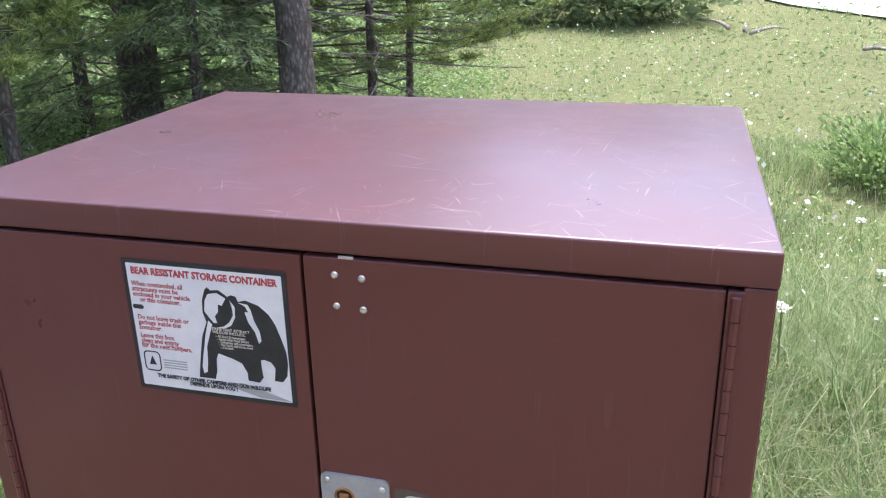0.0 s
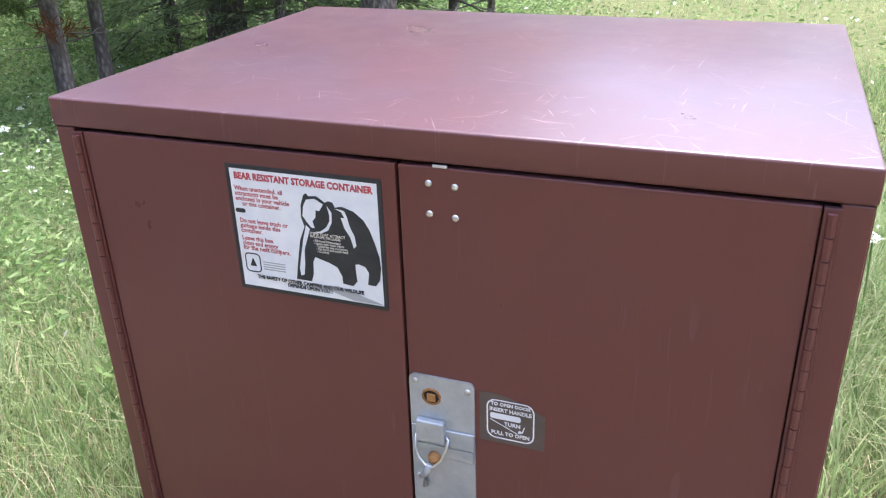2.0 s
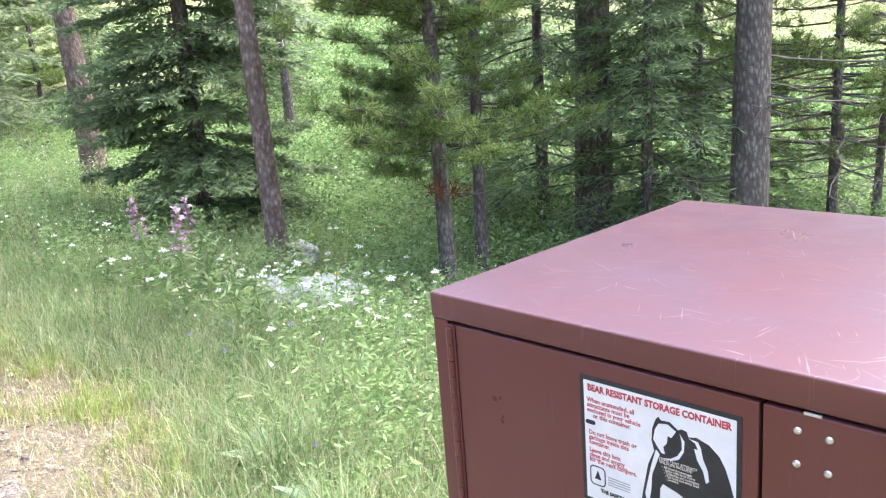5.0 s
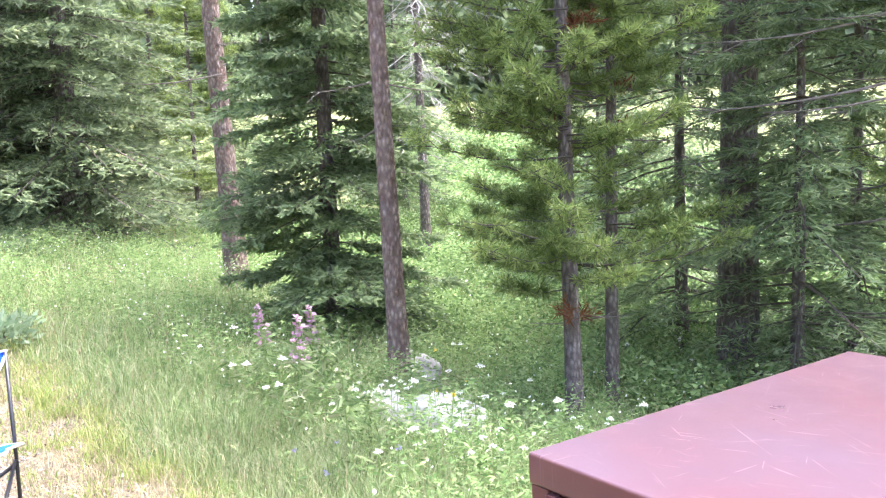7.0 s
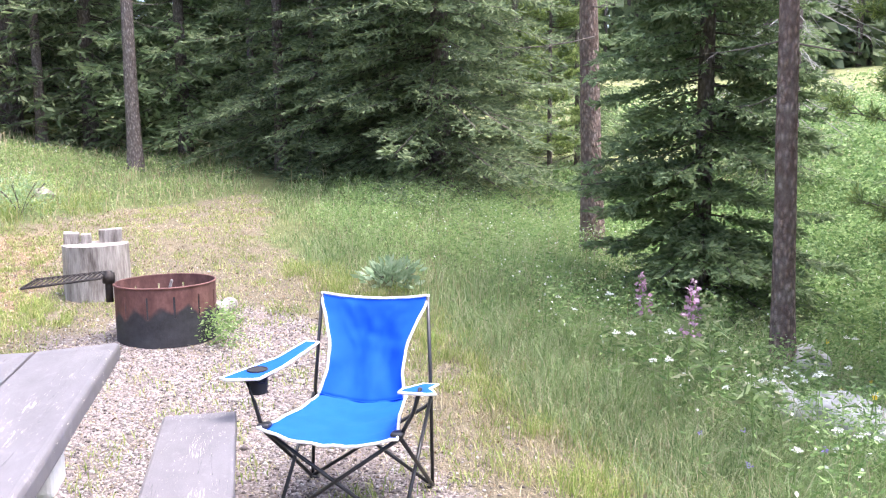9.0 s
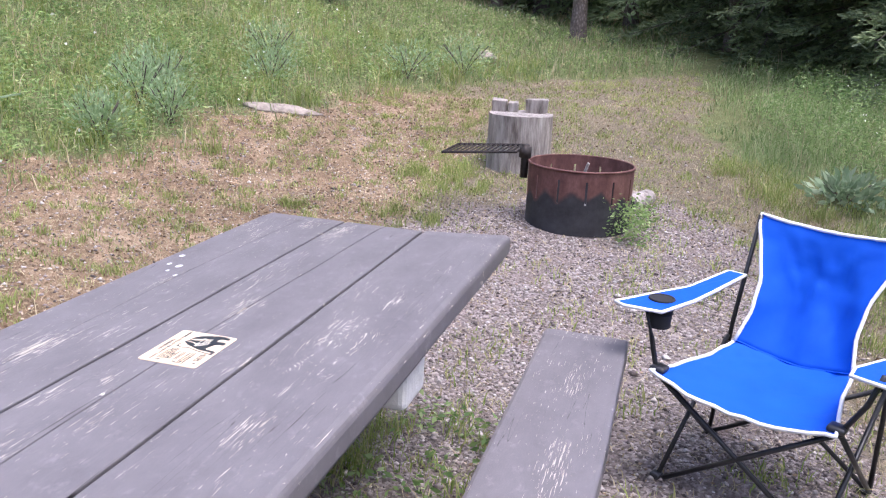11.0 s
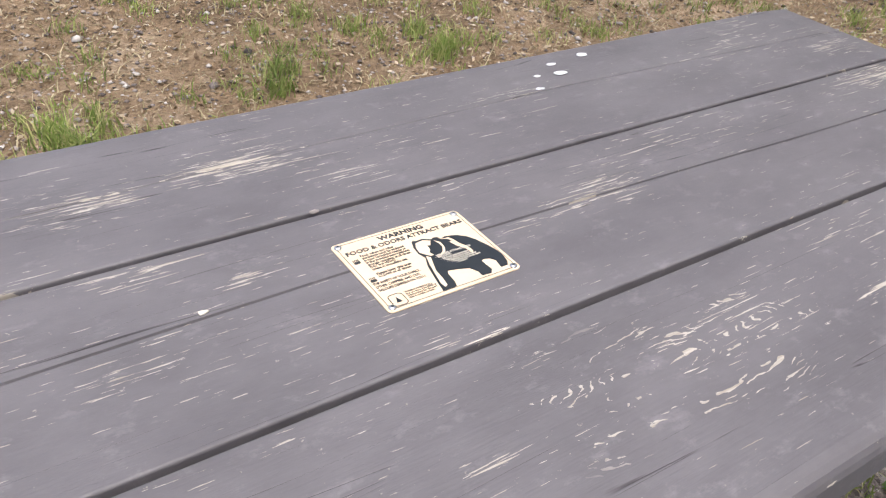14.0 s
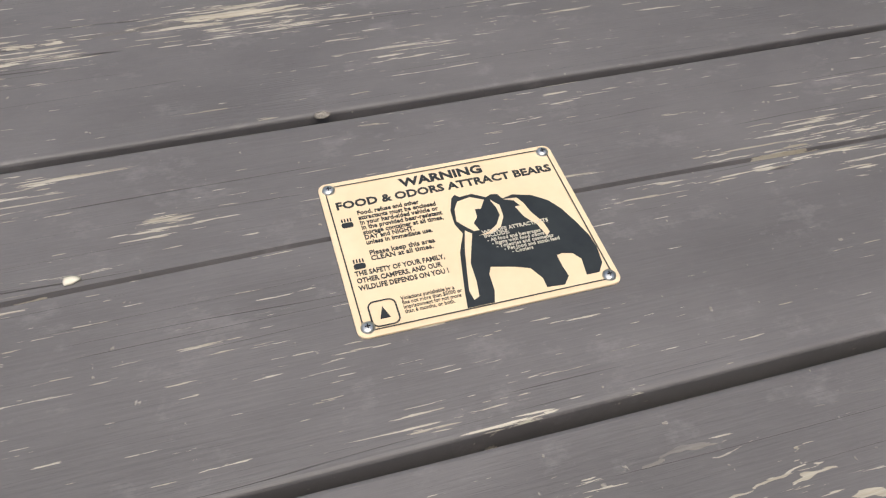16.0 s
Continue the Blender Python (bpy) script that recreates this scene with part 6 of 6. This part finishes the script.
def flowers(name, n, x0, x1, y0, y1, keep, height, kind_of, material, label, category):
    """Separate flowering plants: a thin stem, a few leaves and a head."""
    x, y = scatter(n, x0, x1, y0, y1, keep)
    first = None
    for a, b in zip(x, y):
        if first is None:
            first = thing(name, label=label, category=category, group=name + "s")
            part("stem", tube([(0, 0, 0), (0.012, 0.004, 0.5), (0.0, 0.01, 1.0)], 0.006, 4), M_HERB, first)
            n_leaf = 64 if kind_of == "spike" else 14
            P = rng.normal(0, 0.012, (n_leaf, 3)) + np.array([0, 0, 1]) * rng.uniform(0.05, 0.8, n_leaf)[:, None]
            leaves("foliage", P, 0.17 if kind_of == "spike" else 0.16, M_GRASS if kind_of == "spike" else M_HERB, parent=first, slim=0.17, flat=0.4)["kind"] = "stuff"
            if kind_of == "umbel":
                q = rng.uniform(-1, 1, (90, 2))
                q = q[np.hypot(q[:, 0], q[:, 1]) < 1]
                P = np.stack([q[:, 0] * 0.050, q[:, 1] * 0.050, 1.0 - 0.03 * np.hypot(q[:, 0], q[:, 1]) + rng.normal(0, 0.006, len(q))], -1)
                leaves("flower_head", P, 0.024, material, parent=first, slim=0.8, flat=0.25)["kind"] = "stuff"
            elif kind_of == "spike":
                u = rng.random(90)
                w = rng.uniform(0, 2 * np.pi, 90)
                r = 0.055 * (1 - u) + 0.008
                leaves("flower_spike", np.stack([r * np.cos(w), r * np.sin(w), 0.68 + 0.36 * u], -1), 0.045, material, parent=first, slim=0.7)["kind"] = "stuff"
            else:
                leaves("flower_head", rng.normal(0, 0.013, (40, 3)) + np.array([0, 0, 0.98]), 0.022, material, parent=first, slim=0.6)["kind"] = "stuff"
            ob = first
        else:
            ob = copy_thing(first, Matrix())
        s = height * rng.uniform(0.75, 1.2)
        ob.matrix_basis = pose(a, b, float(gz(a, b)) - 0.01, rng.uniform(-8, 8), rng.uniform(-8, 8), rng.uniform(0, 360)) @ Matrix.Diagonal((s, s, s, 1))


flowers("yarrow", 80, -5.2, -0.2, 0.5, 3.2, lambda x, y: smooth01((y - grass_edge(x) - 0.35) / 0.4) * (0.25 + 0.75 * np.exp(-((x + 2.6) ** 2 + (y - 1.7) ** 2) / 1.2)), 0.42, "umbel", M_WHITE_FLOWER, "white flat-topped yarrow in the grass", "flower")
flowers("yarrow", 60, -3.9, -1.9, 1.2, 2.5, lambda x, y: x * 0 + 0.8, 0.34, "umbel", M_WHITE_FLOWER, "white flat-topped yarrow round the boulder", "flower")
flowers("yarrow", 46, 1.3, 4, 1.3, 5.0, lambda x, y: x * 0 + 0.8, 0.42, "umbel", M_WHITE_FLOWER, "white flat-topped yarrow in the grass", "flower")
flowers("fireweed", 4, -4.1, -3.3, 1.15, 1.75, lambda x, y: x * 0 + 0.6, 0.62, "spike", M_PINK_FLOWER, "tall pink fireweed at the edge of the grass", "flower")
flowers("leafy_stalk", 20, -4.4, -2.4, 0.85, 2.0, lambda x, y: x * 0 + 0.7, 0.60, "spike", M_GRASS, "tall leafy green stalk with closed buds", "plant")
flowers("yellow_flower", 10, -5, -1.5, 1.2, 3.0, lambda x, y: x * 0 + 0.8, 0.40, "tuft", M_YELLOW_FLOWER, "small yellow flower in the grass", "flower")
flowers("violet_flower", 22, -2.6, 0.0, 0.3, 1.6, lambda x, y: x * 0 + 0.6, 0.34, "tuft", M_BLUE_FLOWER, "pale violet flower head in the grass", "flower")
x, y = scatter(6000, -40, 12, 5, 40, lambda x, y: 0.8 * np.clip(9 / np.hypot(x, y), 0, 1))
leaves("meadow_flowers", np.stack([x, y, gz(x, y) + rng.uniform(0.2, 0.4, len(x))], -1), 0.05, M_WHITE_FLOWER, "specks of white flowers across the meadow", "flowers", "stuff", slim=0.8)
x, y = scatter(2600, -10, 4, 0.4, 5, lambda x, y: 0.6 * smooth01((y - grass_edge(x) - 0.3) / 0.6))
leaves("grass_flowers", np.stack([x, y, gz(x, y) + rng.uniform(0.2, 0.42, len(x))], -1), 0.020, M_WHITE_FLOWER, "specks of white flowers in the long grass", "flowers", "stuff", slim=0.8)
x, y = scatter(900, -16, 1, -12, -4, lambda x, y: bank_share(x, y) * 0.5)
leaves("bank_flowers", np.stack([x, y, gz(x, y) + rng.uniform(0.15, 0.4, len(x))], -1), 0.03, M_WHITE_FLOWER, "specks of white flowers on the bank", "flowers", "stuff", slim=0.8)


# dry stalks lying on the bare soil
for i in range(46):
    a, b = rng.uniform(-6.5, 0.2), rng.uniform(-5.2, -2.7)
    w, ln = rng.uniform(0, math.pi), rng.uniform(0.10, 0.40)
    p = [(a + ln * f * math.cos(w) + 0.02 * math.sin(4 * f + i), b + ln * f * math.sin(w), float(gz(a + ln * f * math.cos(w), b + ln * f * math.sin(w))) + 0.006 + 0.02 * f) for f in (0, 0.35, 0.7, 1)]
    tagged(part("dry_stalk", tube(p, 0.0022, 4), M_DRY), "thin dry grass stalk lying on the soil", "stalk", "dry stalks")


def shrub(name, x, y, r, h, n, size, material, label, slim=0.35, wood=True):
    """A low bush: twigs from one root and a cloud of leaves with an uneven outline."""
    t = thing(name, (x, y, float(gz(x, y)) - 0.01), label=label, category="bush")
    g = np.random.default_rng(int(abs(x * 100) + abs(y * 10)))
    k = g.normal(0, 1, (n, 3))
    k /= np.linalg.norm(k, axis=1, keepdims=True)
    lump = 1 + 0.28 * np.sin(3.1 * k[:, 0] + x) * np.sin(4.3 * k[:, 1] + y) + 0.2 * np.sin(7 * k[:, 2] + 5 * k[:, 0])
    q = k * (g.random(n) ** 0.45 * lump)[:, None] * np.array([r, r, h * 0.5]) + np.array([0, 0, h * 0.5])
    q[:, 2] = np.maximum(q[:, 2], 0.01)
    D = q - np.array([0, 0, 0.0]) + g.normal(0, 0.35 * r, (n, 3))
    leaves("foliage", q, size, material, parent=t, slim=slim, D=D)["kind"] = "stuff"
    if wood:
        for i in range(7):
            a = 2 * math.pi * i / 7
            part("twig", tube([(0, 0, 0), (0.3 * r * math.cos(a), 0.3 * r * math.sin(a), 0.4 * h), (0.7 * r * math.cos(a), 0.7 * r * math.sin(a), 0.75 * h)], 0.004 + 0.004 * r, 4), M_BOUGH, t)
    return t


for a, b, r, h, k in ((-5.4, -5.26, 0.20, 0.28, 900), (-6.25, -5.5, 0.26, 0.34, 900), (-6.1, -5.12, 0.18, 0.28, 600), (-6.75, -5.6, 0.22, 0.32, 600), (-7.9, -5.15, 0.24, 0.3, 600), (-9.6, -4.25, 0.34, 0.32, 700), (-10.3, -3.75, 0.36, 0.36, 700), (-5.2, -6.3, 0.25, 0.34, 600), (-8.6, -5.5, 0.3, 0.36, 600)):
    shrub("lupine_bush", a, b, r * 1.15, h * 1.4, k, 0.045, M_LUPINE, "grey-green leafy lupine bush on the bank")
shrub("broadleaf_plant", -2.45, -5.2, 0.16, 0.3, 260, 0.06, M_HERB, "bushy green plant at the foot of the bank", 0.35)
shrub("broadleaf_plant", -2.85, -4.95, 0.2, 0.2, 150, 0.085, M_HERB, "broad-leaved green plant at the foot of the bank", 0.42)
SEEDLING = copy_thing(FIR_C, Matrix())
tagged(on_ground(SEEDLING, -12.2, -6.4, 40, 0.33), "small green fir seedling on the grassy bank", "tree")
shrub("bank_bush", -6.5, 0.1, 0.24, 0.24, 320, 0.09, M_SAGE, "silvery broad-leaved plant beside the track", 0.4)
shrub("meadow_bush", 2.95, 7.1, 0.62, 0.62, 4200, 0.065, M_HERB, "bright green bush in the meadow", 0.4)
for i, (a, b) in enumerate(((-3.2, 18.4), (-1.8, 19.0), (-0.5, 18.8), (0.7, 19.4))):
    shrub("meadow_bush", a, b, 1.3, 1.5, 2200, 0.22, M_FIR, "dark green willow bush across the meadow", 0.4)
shrub("red_bush", 2.2, 22.5, 0.8, 0.8, 500, 0.2, M_RUST_NEEDLE, "low rust-red bush beside the road", 0.4)


def rosette(x, y, n, length, label):
    """A rosette of long woolly grey leaves."""
    t = thing("rosette_plant", (x, y, float(gz(x, y))), label=label, category="plant")
    for i in range(n):
        a, up, ln = rng.uniform(0, 2 * math.pi), rng.uniform(0.35, 1.1), length * rng.uniform(0.7, 1.1)
        d, q = Vector((math.cos(a), math.sin(a), 0)), Vector((-math.sin(a), math.cos(a), 0))
        vs = []
        for f, w in ((0, 0.02), (0.3, 0.09), (0.6, 0.10), (0.85, 0.06), (1, 0.005)):
            c = d * (ln * f * math.cos(up * (1 - 0.3 * f))) + Vector((0, 0, ln * f * math.sin(up) * (1 - 0.35 * f)))
            vs += [c - q * (w * ln) + Vector((0, 0, 0.03 * ln)), c, c + q * (w * ln) + Vector((0, 0, 0.03 * ln))]
        fs = [(3 * j + k, 3 * j + k + 1, 3 * j + k + 4, 3 * j + k + 3) for j in range(4) for k in (0, 1)]
        part("leaf", (vs, fs), M_SAGE, t, smooth=True)
    return t


rosette(-4.85, -6.0, 30, 0.46, "silvery woolly-leaved rosette plant on the bank")
rosette(-4.35, -6.1, 22, 0.34, "silvery woolly-leaved rosette plant on the bank")
rosette(-1.6, 0.55, 14, 0.20, "grey-green rosette plant at the edge of the grass")
rosette(-1.15, 0.45, 12, 0.18, "grey-green rosette plant at the edge of the grass")
rosette(-3.0, -2.72, 10, 0.12, "small green rosette weed at the table corner")
rosette(-3.12, -2.68, 10, 0.12, "small green rosette weed at the table corner")


def road():
    n, w = 30, 8
    vs, fs = [], []
    for i in range(n + 1):
        for j in range(w + 1):
            a = -3 + 20 * i / n + 0.75 * j * 1.3
            b = 24.6 + 4.0 - 23 * i / n * 1.0 + 0.66 * j * 1.3
            vs.append((a, b, float(gz(a, b)) + 0.05))
    for i in range(n):
        for j in range(w):
            q = i * (w + 1) + j
            fs.append((q, q + w + 1, q + w + 2, q + 1))
    ob = part("road", (vs, fs), mat("pale_road_gravel", (0.42, 0.40, 0.38), (0.60, 0.58, 0.56), 3, 0.95, bump=0.4, bump_scale=40))
    tagged(ob, "pale gravel road across the meadow", "road", kind="structure")


road()
for i, (a, b, ln, w) in enumerate(((2.0, 17.6, 1.5, 2.0), (2.3, 17.0, 1.1, 0.6), (2.2, 17.3, 0.9, 1.2), (4.1, 15.0, 1.1, -0.9))):
    p = [(a + ln * f * math.cos(w) + 0.1 * math.sin(3 * f + i), b + ln * f * math.sin(w), float(gz(a + ln * f * math.cos(w), b + ln * f * math.sin(w))) + 0.12 + 0.25 * f * (1 - f)) for f in (0, 0.3, 0.6, 1)]
    tagged(part("fallen_branch", tube(p, 0.035, 6, taper=[0.045, 0.035, 0.025, 0.012]), M_SLEEPER, smooth=True), "bleached fallen branch lying in the meadow", "branch")
